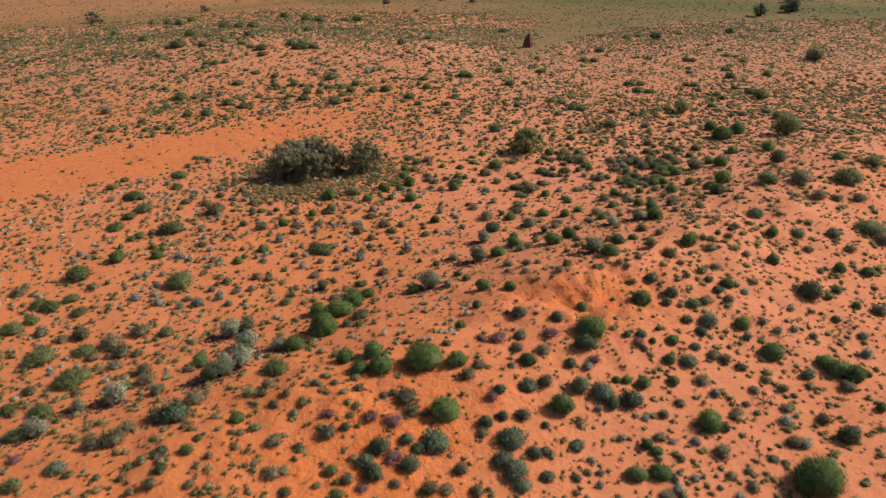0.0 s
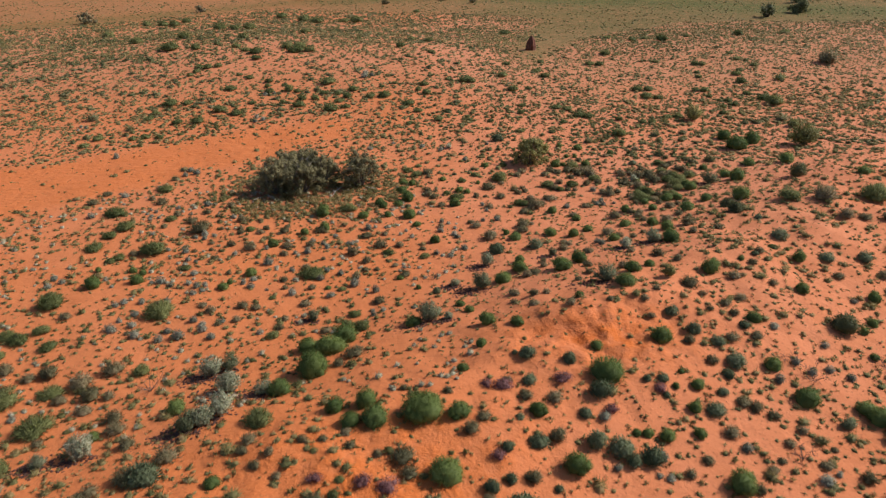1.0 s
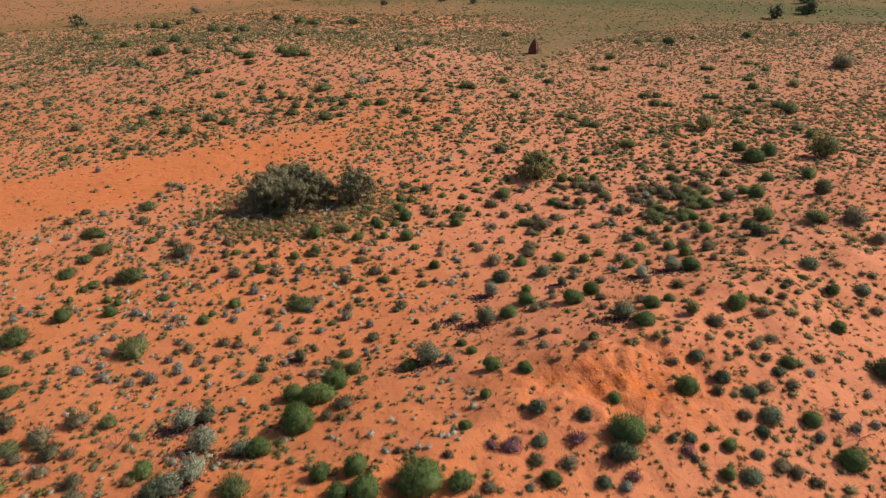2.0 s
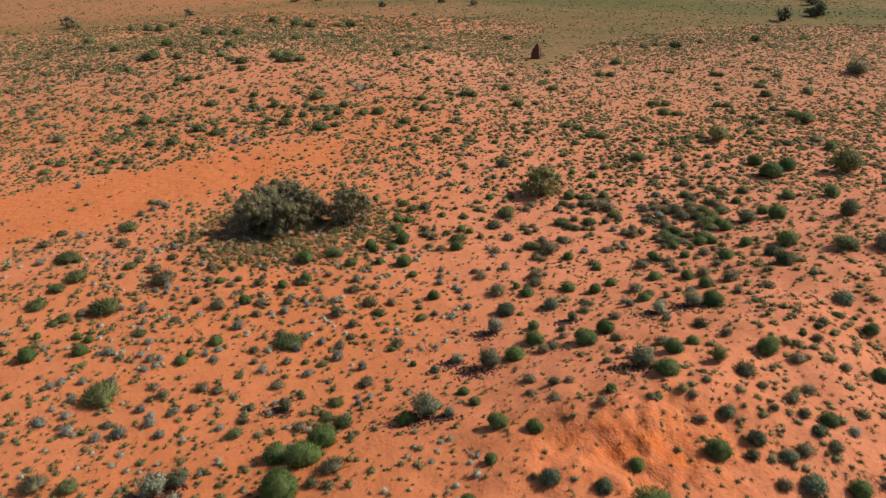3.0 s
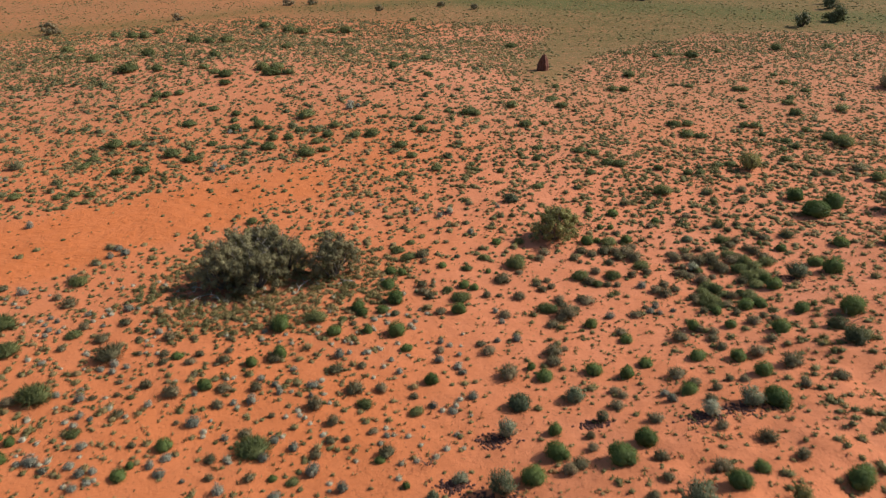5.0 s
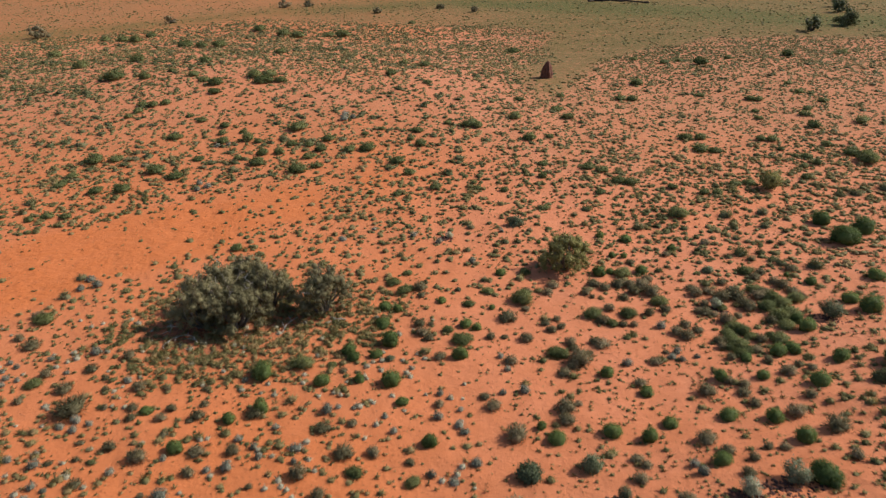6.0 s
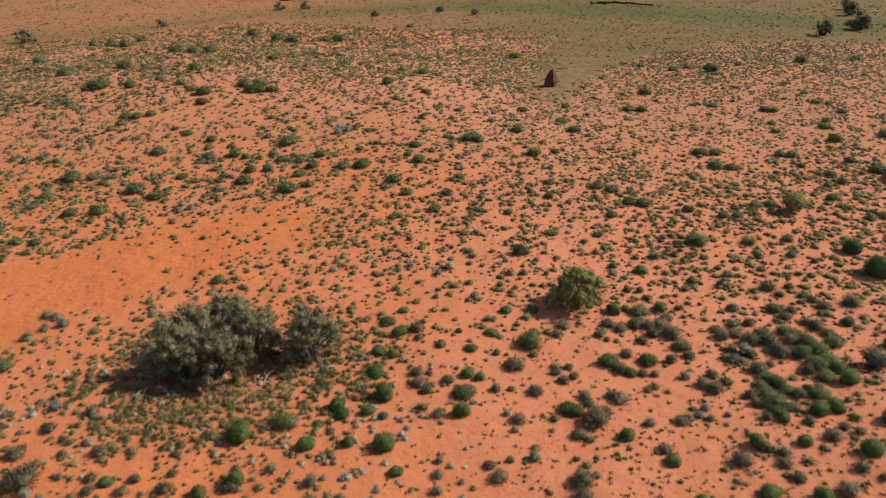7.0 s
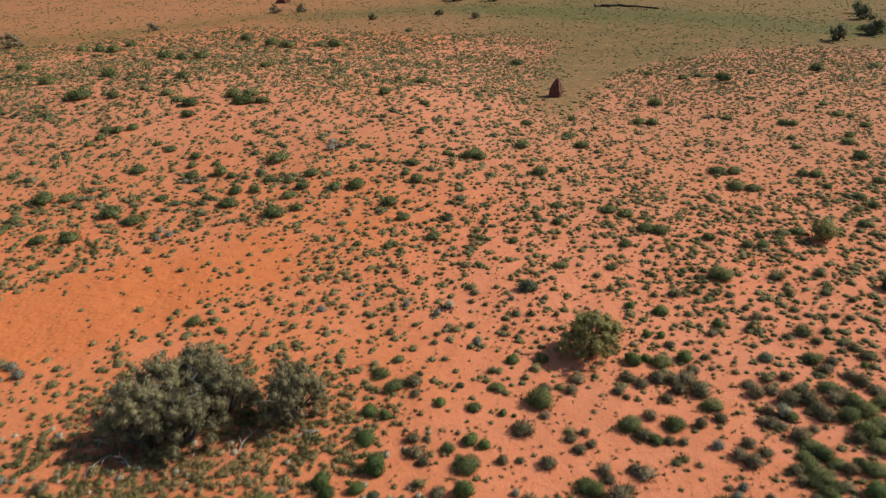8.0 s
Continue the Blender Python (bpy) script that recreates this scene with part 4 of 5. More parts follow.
for x, y, w in [
        (8.12, 15.13, 0.32), (6.41, 15.26, 0.40), (4.25, 15.41, 0.29), (7.67, 15.43, 0.24), (6.45, 15.68, 0.32), (7.04, 15.71, 0.36),
        (7.31, 15.80, 0.24), (4.35, 15.83, 0.32), (4.17, 16.31, 0.30), (7.50, 17.07, 0.38), (6.78, 17.08, 0.34), (10.85, 17.09, 0.43),
        (5.26, 17.17, 0.39), (12.77, 17.77, 0.35), (6.19, 18.01, 0.32), (10.67, 18.09, 0.54), (5.91, 18.09, 0.25), (4.77, 18.21, 0.32),
        (11.17, 18.38, 0.27), (6.12, 18.63, 0.45), (8.77, 19.15, 0.41), (4.74, 20.03, 0.46), (15.17, 21.66, 0.57), (-14.36, 21.86, 0.38),
        (10.99, 22.17, 0.45), (13.63, 22.51, 0.38), (12.27, 22.60, 0.38), (15.61, 22.74, 0.53), (13.02, 22.84, 0.34), (11.89, 22.99, 0.38)]:
    silver.plant(x, y, w)
for x, y, w in [
        (13.46, 24.11, 0.35), (11.85, 24.77, 0.40), (-9.19, 26.82, 0.53), (-10.55, 26.92, 0.60), (-7.31, 27.06, 0.40), (16.03, 27.06, 0.37),
        (-10.56, 26.97, 0.42), (-11.14, 27.43, 0.43), (-11.27, 26.79, 0.47), (-12.34, 27.16, 0.49), (-3.20, 27.29, 0.30), (-9.72, 27.41, 0.49),
        (-13.52, 27.68, 0.62), (-9.85, 27.86, 0.41), (-9.12, 28.06, 0.41), (-12.80, 28.08, 0.41), (-2.51, 28.26, 0.35), (-2.94, 28.37, 0.29),
        (-2.88, 27.94, 0.29), (-10.32, 28.19, 0.47), (-13.48, 28.47, 0.32), (-13.05, 29.01, 0.43), (-14.19, 29.78, 0.39), (-13.12, 30.00, 0.45),
        (-13.89, 30.03, 0.45), (-12.03, 30.04, 0.45), (-4.94, 30.11, 0.51), (-2.97, 30.24, 0.49), (-6.65, 30.40, 0.49), (-7.88, 30.92, 0.24)]:
    silver.plant(x, y, w)
for x, y, w in [
        (-10.73, 30.90, 0.31), (-11.11, 31.26, 0.40), (-11.09, 30.69, 0.39), (-3.97, 31.10, 0.61), (-8.68, 31.24, 0.45), (-10.75, 31.36, 0.37)]:
    silver.plant(x, y, w)
for x, y, w in [
        (-12.34, 31.47, 0.33), (-15.05, 31.54, 0.29), (-9.09, 31.59, 0.37), (-11.59, 31.65, 0.45), (-5.61, 31.76, 0.41), (-13.33, 31.84, 0.31),
        (-12.95, 31.92, 0.52), (-8.71, 31.93, 0.42), (-17.58, 32.13, 0.38), (-18.05, 32.38, 0.44), (-18.03, 31.72, 0.47), (-4.75, 32.25, 0.46),
        (-15.63, 32.27, 0.32), (-11.59, 32.51, 0.43), (-5.44, 32.61, 0.38), (-1.81, 32.64, 0.32), (-7.11, 32.85, 0.34), (7.43, 33.12, 0.45),
        (7.33, 33.56, 0.39), (-8.37, 33.59, 0.55), (0.35, 33.80, 0.40), (-11.96, 33.97, 0.29), (-12.39, 34.12, 0.35), (-12.37, 33.64, 0.30),
        (-0.32, 34.16, 0.40), (1.05, 34.54, 0.50), (-10.26, 34.69, 0.37), (-7.29, 34.69, 0.32), (-6.66, 34.75, 0.53), (-4.60, 34.85, 0.28)]:
    silver.plant(x, y, w)
for x, y, w in [
        (-12.80, 35.07, 0.51), (-5.77, 35.19, 0.37), (-8.79, 35.23, 0.32), (-13.77, 35.36, 0.36)]:
    silver.plant(x, y, w)
for x, y, w in [
        (-4.65, 35.49, 0.51), (-13.03, 35.64, 0.33), (-6.03, 35.65, 0.33), (-6.62, 36.08, 0.37), (0.74, 36.11, 0.39), (-1.57, 36.22, 0.32),
        (0.60, 36.47, 0.48), (-5.53, 36.66, 0.34), (-0.11, 36.91, 0.42), (-12.89, 36.99, 0.35), (-1.90, 37.00, 0.29), (-11.92, 37.08, 0.32),
        (-12.47, 37.29, 0.41), (-12.37, 36.81, 0.35), (0.66, 37.31, 0.30), (-3.91, 37.41, 0.50), (-15.32, 37.44, 0.40), (-2.99, 37.51, 0.27),
        (-3.55, 37.58, 0.30), (2.18, 38.10, 0.31), (2.94, 38.18, 0.47), (-0.04, 38.24, 0.39), (-7.18, 39.31, 0.33), (-11.51, 39.49, 0.38),
        (2.48, 39.53, 0.33), (6.91, 39.60, 0.45), (-15.72, 39.69, 0.34), (-16.19, 39.79, 0.37), (-16.11, 39.36, 0.32), (8.95, 39.67, 0.36)]:
    silver.plant(x, y, w)
for x, y, w in [
        (9.56, 39.81, 0.32), (8.64, 39.91, 0.41), (-19.61, 40.00, 0.59), (-14.08, 40.13, 0.30)]:
    silver.plant(x, y, w)
for x, y, w in [
        (8.92, 40.22, 0.43), (2.28, 40.36, 0.34), (-16.21, 40.59, 0.35), (-16.59, 40.86, 0.33), (-16.59, 40.28, 0.30), (-15.10, 41.06, 0.40),
        (-13.49, 41.42, 0.56), (8.84, 42.05, 0.46), (-18.96, 43.14, 0.59), (-2.63, 43.40, 0.34), (-15.79, 46.99, 0.58), (-16.39, 47.60, 0.56),
        (-16.47, 46.76, 0.53), (1.61, 48.40, 0.45), (-22.53, 50.78, 0.56), (0.01, 50.79, 0.48), (-4.95, 51.37, 0.54), (-1.29, 51.64, 0.44),
        (3.30, 51.87, 0.40), (-3.40, 52.61, 0.35), (-27.98, 58.44, 0.37), (-28.45, 58.62, 0.37), (-28.44, 57.99, 0.38), (-14.17, 59.32, 0.58),
        (-14.79, 59.79, 0.55), (-14.70, 58.93, 0.47), (-14.74, 66.79, 0.49), (-15.48, 67.28, 0.56), (-15.47, 66.61, 0.51), (-6.39, 71.63, 0.64)]:
    silver.plant(x, y, w)
for x, y, w in [
        (-7.01, 72.31, 0.69), (-7.03, 71.23, 0.74)]:
    silver.plant(x, y, w)
for x, y, w in [
        (-12.60, 17.67, 0.87), (-12.01, 19.12, 0.59), (-10.88, 19.55, 0.90), (-7.94, 20.28, 0.80), (-7.51, 20.49, 0.93), (-7.07, 21.04, 0.95),
        (-6.04, 22.24, 0.66), (-7.34, 22.78, 0.89), (-8.35, 24.10, 0.93), (-7.78, 24.51, 0.81), (0.15, 26.41, 0.43), (-0.61, 26.68, 0.95),
        (6.37, 27.71, 0.93), (-5.36, 27.99, 0.57), (1.59, 29.51, 1.02), (0.47, 30.20, 0.55), (8.21, 31.93, 0.70), (2.00, 32.24, 0.80),
        (9.55, 32.29, 0.79), (5.03, 32.41, 0.48), (15.62, 42.13, 1.11), (11.56, 43.56, 0.57), (0.56, 51.42, 0.44)]:
    pale.plant(x, y, w)
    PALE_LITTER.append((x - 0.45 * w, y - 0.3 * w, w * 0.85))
for x, y, w in [
        (-2.33, 14.69, 0.45), (-1.56, 15.78, 0.76), (-12.43, 16.17, 0.56), (-1.61, 17.07, 0.70), (-2.29, 17.18, 0.70), (-3.55, 17.29, 0.50),
        (1.40, 18.27, 0.53), (4.99, 20.34, 0.52), (1.81, 21.22, 0.71), (6.75, 21.24, 0.49), (1.25, 21.34, 0.53), (3.72, 21.51, 0.79)]:
    purple.plant(x, y, w)
for x, y, w in [
        (12.32, 17.41, 0.73), (14.65, 25.15, 1.13), (14.57, 35.56, 0.97), (20.23, 41.08, 1.11)]:
    dark.plant(x, y, w)
for x, y, w in [
        (8.77, 27.51, 0.72), (19.59, 57.16, 1.65)]:
    yellow.plant(x, y, w)
for x, y, w in [
        (26.64, 52.54, 1.10), (-26.06, 53.73, 1.00), (26.23, 54.57, 1.25), (5.96, 54.93, 0.87), (-23.01, 55.02, 0.69), (-25.63, 55.13, 1.03),
        (-21.07, 55.33, 0.81), (-22.22, 55.44, 0.81), (16.28, 56.48, 0.76), (15.59, 56.66, 0.76), (9.58, 57.02, 0.77), (-2.42, 57.38, 0.68),
        (-3.98, 57.63, 0.58), (3.98, 57.69, 0.68), (14.05, 57.70, 0.78), (17.88, 57.96, 0.98), (18.71, 58.04, 0.99), (2.35, 58.10, 0.69),
        (-0.09, 58.37, 0.89), (11.74, 58.53, 1.00), (22.47, 58.63, 0.80), (11.01, 58.78, 1.00), (-20.90, 58.88, 1.00), (2.21, 59.04, 0.56),
        (-19.31, 59.12, 1.21), (6.55, 59.77, 0.82), (-23.57, 59.94, 1.00), (-23.60, 60.61, 0.62), (-1.75, 60.64, 0.94), (23.32, 60.75, 0.84)]:
    far_green.plant(x, y, w)
for x, y, w in [
        (10.48, 60.76, 1.05), (-16.70, 61.07, 1.26), (24.34, 61.10, 0.74), (9.66, 61.30, 1.06), (27.80, 61.47, 1.81), (-9.01, 61.54, 1.38),
        (-23.53, 61.64, 0.85), (-18.35, 62.05, 1.29), (6.91, 62.08, 0.76), (-7.85, 62.23, 0.86), (24.32, 62.46, 0.83), (-2.58, 62.58, 1.20),
        (23.72, 62.76, 0.61), (27.51, 62.89, 1.32), (-11.93, 63.02, 1.10), (-13.40, 64.00, 0.78), (-8.60, 64.03, 1.12), (-16.13, 64.10, 1.01),
        (18.94, 64.23, 1.13), (23.36, 64.23, 0.79), (-23.18, 64.28, 1.35), (-21.77, 64.43, 1.13), (18.02, 64.51, 1.14), (-11.89, 64.73, 1.14),
        (-10.79, 64.84, 0.91), (-6.01, 64.92, 1.14), (26.84, 64.97, 0.87), (-4.77, 65.12, 1.26), (-7.99, 65.20, 0.92), (-1.12, 65.98, 1.05)]:
    far_green.plant(x, y, w)
for x, y, w in [
        (23.53, 66.03, 0.94), (-8.94, 66.05, 0.82), (22.84, 66.32, 0.95), (-10.20, 66.49, 0.99), (-7.67, 66.98, 1.07), (-1.85, 66.99, 0.71),
        (18.85, 67.02, 1.08), (6.62, 67.09, 1.20), (-12.70, 67.13, 0.72), (17.84, 67.18, 1.20), (-15.26, 67.29, 1.20), (8.13, 67.55, 0.72),
        (-13.54, 67.62, 1.20), (-5.16, 68.12, 0.78), (-19.02, 68.45, 1.22), (-1.40, 68.55, 0.86), (-15.75, 69.01, 0.74), (27.91, 69.05, 1.12),
        (-4.02, 69.16, 0.74), (-14.23, 69.16, 0.62), (-10.29, 69.59, 1.50), (3.06, 69.63, 1.00), (2.45, 69.89, 1.26), (31.91, 69.90, 1.33),
        (0.82, 70.24, 0.76), (-15.91, 70.45, 0.96), (24.81, 71.41, 0.83), (28.58, 71.90, 1.05), (6.09, 71.94, 1.36), (-18.05, 71.97, 0.91)]:
    far_green.plant(x, y, w)
for x, y, w in [
        (10.19, 72.11, 1.11), (-19.30, 73.03, 0.74), (-24.22, 73.34, 0.75), (29.45, 73.41, 0.86), (25.33, 73.42, 0.81), (9.65, 74.35, 1.09),
        (-23.87, 74.50, 0.95), (31.65, 75.40, 0.98), (-23.14, 75.83, 1.11), (-24.12, 76.18, 1.12), (26.70, 76.22, 0.85), (-22.24, 76.41, 1.07),
        (26.10, 76.48, 0.85), (6.96, 77.05, 1.00), (16.58, 77.52, 1.01), (31.71, 77.68, 0.73), (15.62, 77.74, 1.02), (30.91, 78.12, 0.82),
        (22.54, 78.36, 0.88), (10.66, 78.53, 0.88), (-18.97, 79.14, 1.18), (31.29, 81.00, 0.86), (-0.77, 81.64, 0.98), (-19.65, 81.94, 1.69),
        (-15.45, 82.32, 1.85), (-13.93, 82.48, 1.39), (18.36, 82.87, 1.26), (-20.96, 83.18, 1.25), (-16.72, 84.41, 1.91), (-15.31, 84.49, 1.60)]:
    far_green.plant(x, y, w)
for x, y, w in [
        (-4.17, 84.77, 1.28), (-27.08, 85.18, 1.45), (-29.99, 85.19, 2.20), (-22.59, 85.30, 1.29), (-25.40, 87.72, 1.00), (-1.05, 90.84, 1.33),
        (26.96, 91.26, 1.78), (-9.57, 91.79, 0.99), (-3.20, 91.87, 1.07), (-23.60, 92.57, 1.61), (23.88, 93.25, 1.39), (25.63, 93.91, 1.03),
        (30.79, 94.12, 1.11), (-37.21, 94.18, 1.83), (37.60, 95.17, 1.50), (-31.87, 96.03, 1.88), (21.45, 96.34, 1.06), (44.22, 96.58, 1.33),
        (-17.32, 99.86, 1.38), (-46.01, 106.58, 1.93), (9.45, 106.66, 1.94), (-28.98, 109.06, 1.76), (-26.87, 109.33, 2.20), (-31.55, 110.75, 2.02),
        (-40.43, 117.65, 1.93), (-18.64, 118.27, 2.20), (-12.59, 118.30, 2.18), (-14.60, 118.77, 1.95), (-42.60, 118.79, 2.19), (-45.58, 120.00, 1.73)]:
    far_green.plant(x, y, w)
for x, y, w in [
        (-20.99, 120.31, 2.20), (-40.03, 122.26, 2.02), (-25.44, 125.61, 2.20), (-3.47, 130.03, 1.35)]:
    far_green.plant(x, y, w)
for x, y, w in [
        (-16.84, 46.08, 0.85), (10.21, 46.41, 0.46), (-0.60, 46.47, 0.42), (2.03, 46.61, 0.59), (11.16, 46.72, 0.32), (17.32, 46.82, 1.31),
        (18.36, 46.85, 0.57), (10.14, 47.12, 0.60), (15.96, 47.20, 0.90), (10.68, 47.45, 0.48), (0.30, 47.48, 0.54), (15.62, 47.59, 0.70),
        (12.31, 47.72, 0.55), (-16.90, 47.83, 0.89), (14.80, 47.90, 0.70), (12.79, 47.96, 0.55), (9.79, 48.06, 0.44), (10.37, 48.13, 0.36),
        (13.90, 48.19, 0.71), (14.48, 48.40, 1.16), (15.53, 48.48, 0.72), (-0.07, 48.52, 0.49), (3.23, 48.89, 0.50), (12.73, 49.04, 0.69),
        (0.05, 49.15, 0.50), (11.88, 49.20, 0.41), (3.49, 49.21, 0.46), (10.78, 49.34, 0.51), (9.75, 49.39, 0.51), (-1.91, 49.42, 0.65)]:
    FAR_OLIVE.append((x, y, w))
    PLANTED.append((x, y, w))
for x, y, w in [
        (2.83, 49.50, 0.58), (4.34, 49.52, 0.58), (17.00, 49.55, 0.70), (1.45, 49.75, 0.65), (16.55, 49.82, 0.58), (15.42, 49.89, 0.59),
        (-0.88, 49.96, 0.52), (11.10, 50.27, 0.59), (15.03, 50.31, 0.71), (13.87, 50.39, 0.60), (3.40, 50.53, 0.72), (4.05, 50.54, 0.67),
        (13.12, 50.59, 0.60), (-2.83, 50.84, 0.43), (17.84, 50.92, 0.60), (14.04, 51.37, 0.61), (2.15, 51.50, 0.44), (16.99, 51.64, 0.86),
        (15.52, 51.65, 0.74), (-4.08, 51.67, 0.54), (12.81, 51.70, 0.74), (1.56, 51.79, 0.55), (12.06, 51.81, 0.62), (4.78, 51.82, 0.55),
        (9.65, 51.91, 0.62), (10.44, 52.05, 1.00), (11.58, 52.07, 0.75), (-25.51, 52.08, 0.98), (1.72, 52.61, 0.71), (20.14, 52.84, 0.77)]:
    FAR_OLIVE.append((x, y, w))
    PLANTED.append((x, y, w))
for x, y, w in [
        (-2.61, 52.93, 0.51), (2.72, 52.98, 0.51), (-4.69, 53.19, 0.46), (15.51, 53.34, 1.17), (5.02, 53.47, 0.47), (17.64, 53.48, 1.04),
        (0.73, 53.59, 0.42), (11.32, 53.66, 0.65), (7.44, 53.88, 0.66), (0.22, 54.37, 0.40), (-1.38, 54.52, 0.59), (-3.70, 54.53, 0.59),
        (-27.27, 54.54, 0.82), (8.22, 54.61, 1.03), (-2.32, 54.64, 0.54), (-26.69, 55.54, 1.05), (23.14, 55.76, 1.05), (24.08, 55.90, 1.27),
        (-23.80, 55.96, 0.84), (26.13, 56.54, 1.71), (-24.20, 57.42, 1.30), (-28.31, 60.62, 1.61)]:
    FAR_OLIVE.append((x, y, w))
    PLANTED.append((x, y, w))
for x, y, w in [
        (14.99, 29.76, 0.67), (23.26, 39.95, 0.79)]:
    (big_green if w > 1.3 else green).plant(x, y, w)
for x, y, w in [
        (14.70, 36.96, 0.81)]:
    dark.plant(x, y, w)
for x, y, w in [
        (21.92, 36.40, 1.53), (20.37, 31.12, 1.51), (24.63, 38.85, 0.97)]:
    hummock.plant(x, y, w * 1.12)
for x, y, w in [
        (18.16, 30.30, 0.79), (16.33, 29.99, 0.68)]:
    blue.plant(x, y, w)
for x, y, w in [
        (19.14, 36.07, 1.06), (39.32, 76.11, 2.13), (20.37, 30.09, 0.79), (19.33, 34.21, 0.72), (16.28, 28.80, 0.50), (21.35, 34.11, 0.64),
        (20.21, 34.17, 0.58), (11.22, 26.43, 0.51), (12.92, 27.49, 0.43), (18.34, 29.05, 0.51)]:
    olive.plant(x, y, w * (1.14 if x > 0 else 0.95))
for x, y, w in [
        (24.58, 49.49, 2.01)]:
    yellow.plant(x, y, w)
for x, y, w in [
        (13.54, 43.20, 0.75), (14.95, 43.74, 0.76), (11.11, 39.71, 0.64), (13.67, 41.57, 0.77), (11.30, 41.42, 0.56)]:
    hummock.plant(x, y, w * 1.12)
for x, y, w in [
        (13.65, 44.16, 0.70), (12.58, 44.66, 0.67), (10.73, 40.83, 0.51), (11.80, 39.94, 0.52), (12.79, 43.75, 0.57), (13.32, 42.10, 0.61),
        (9.43, 46.27, 0.63), (9.43, 43.43, 0.49), (8.52, 45.04, 0.56), (10.74, 43.18, 0.41), (11.25, 42.87, 0.44), (12.19, 42.71, 0.44),
        (16.08, 46.64, 0.51), (14.62, 46.44, 0.55), (13.27, 49.80, 0.56), (11.01, 48.70, 0.45), (9.10, 47.97, 0.49)]:
    olive.plant(x, y, w * (1.14 if x > 0 else 0.95))
DEAD_SHRUBS = [(12.27, 22.33, 0.99), (11.69, 23.06, 0.58), (-10.29, 23.26, 1.02), (10.37, 18.98, 0.56), (14.95, 36.92, 0.97), (15.27, 23.30, 0.58), (-0.46, 31.10, 0.52)]


for i, (x, y, w) in enumerate(DEAD_SHRUBS):
    dead_shrub(x, y, w, 400 + i)



# ---- scattered tussocks ----
def tussock_shapes(seed, blades, cushion, spike=1.0, n=8):
    """A tussock one metre wide: fine blades standing out all round over a small dense heart, as triangles."""
    rng = np.random.default_rng(seed)
    body = 0.20 if cushion == 2 else 0.25
    out = []
    for _ in range(n):
        d = rng.normal(size=(blades, 3))
        d[:, 2] = np.abs(d[:, 2]) * 0.9 + 0.04
        d = unit(d)
        lump = 1 + 0.22 * np.sin(np.arctan2(d[:, 1:2], d[:, 0:1]) * rng.integers(2, 4) + rng.uniform(0, 6)) * (1 - d[:, 2:3])
        lean = np.array([rng.normal(0, 0.05), rng.normal(0, 0.05), 0])
        base = d * rng.uniform(0.03, 0.17, (blades, 1)) + lean
        far = (0.25 + 0.21 * rng.uniform(0, 1, (blades, 1)) ** 1.3 * spike) * lump
        tip = d * far + rng.normal(0, 0.05, (blades, 3)) + [0, 0, 0.05] + lean
        big = min((80 / blades) ** 0.6, 2.8)
        s = unit(np.cross(d, rng.normal(size=(blades, 3)))) * rng.uniform(0.014, 0.028, (blades, 1)) * big
        v = np.stack([base + s, tip, base - s], 1).reshape(-1, 3)
        if cushion == 3:
            a = np.arange(4) * np.pi / 2 + rng.uniform(0, 1)
            k = rng.uniform(0.8, 1.2, 4)
            ring = np.stack([np.cos(a) * 0.30 * k, np.sin(a) * 0.30 * k, np.full(4, -0.04)], 1)
            v = np.concatenate([v, np.array([w for j in range(4) for w in (ring[j], ring[j - 3], np.array([0.0, 0.0, 0.24]) + lean)])])
        elif cushion:
            rim = 6 if cushion == 2 else 5
            a = np.arange(rim) * 2 * np.pi / rim + rng.uniform(0, 1)
            k, q = rng.uniform(0.8, 1.2, (2, rim))
            low = np.stack([np.cos(a) * body * k, np.sin(a) * body * k, np.full(rim, -0.04)], 1)
            mid = np.stack([np.cos(a) * 0.78 * body * q, np.sin(a) * 0.78 * body * q, 0.62 * body * q], 1) + lean * 0.7
            top = np.array([0.0, 0.0, 0.86 * body]) + lean
            faces = [w for j in range(rim) for w in (low[j], low[j - rim + 1], mid[j - rim + 1], low[j], mid[j - rim + 1], mid[j], mid[j], mid[j - rim + 1], top)]
            v = np.concatenate([v, np.array(faces)])
        out.append(v)
    return out


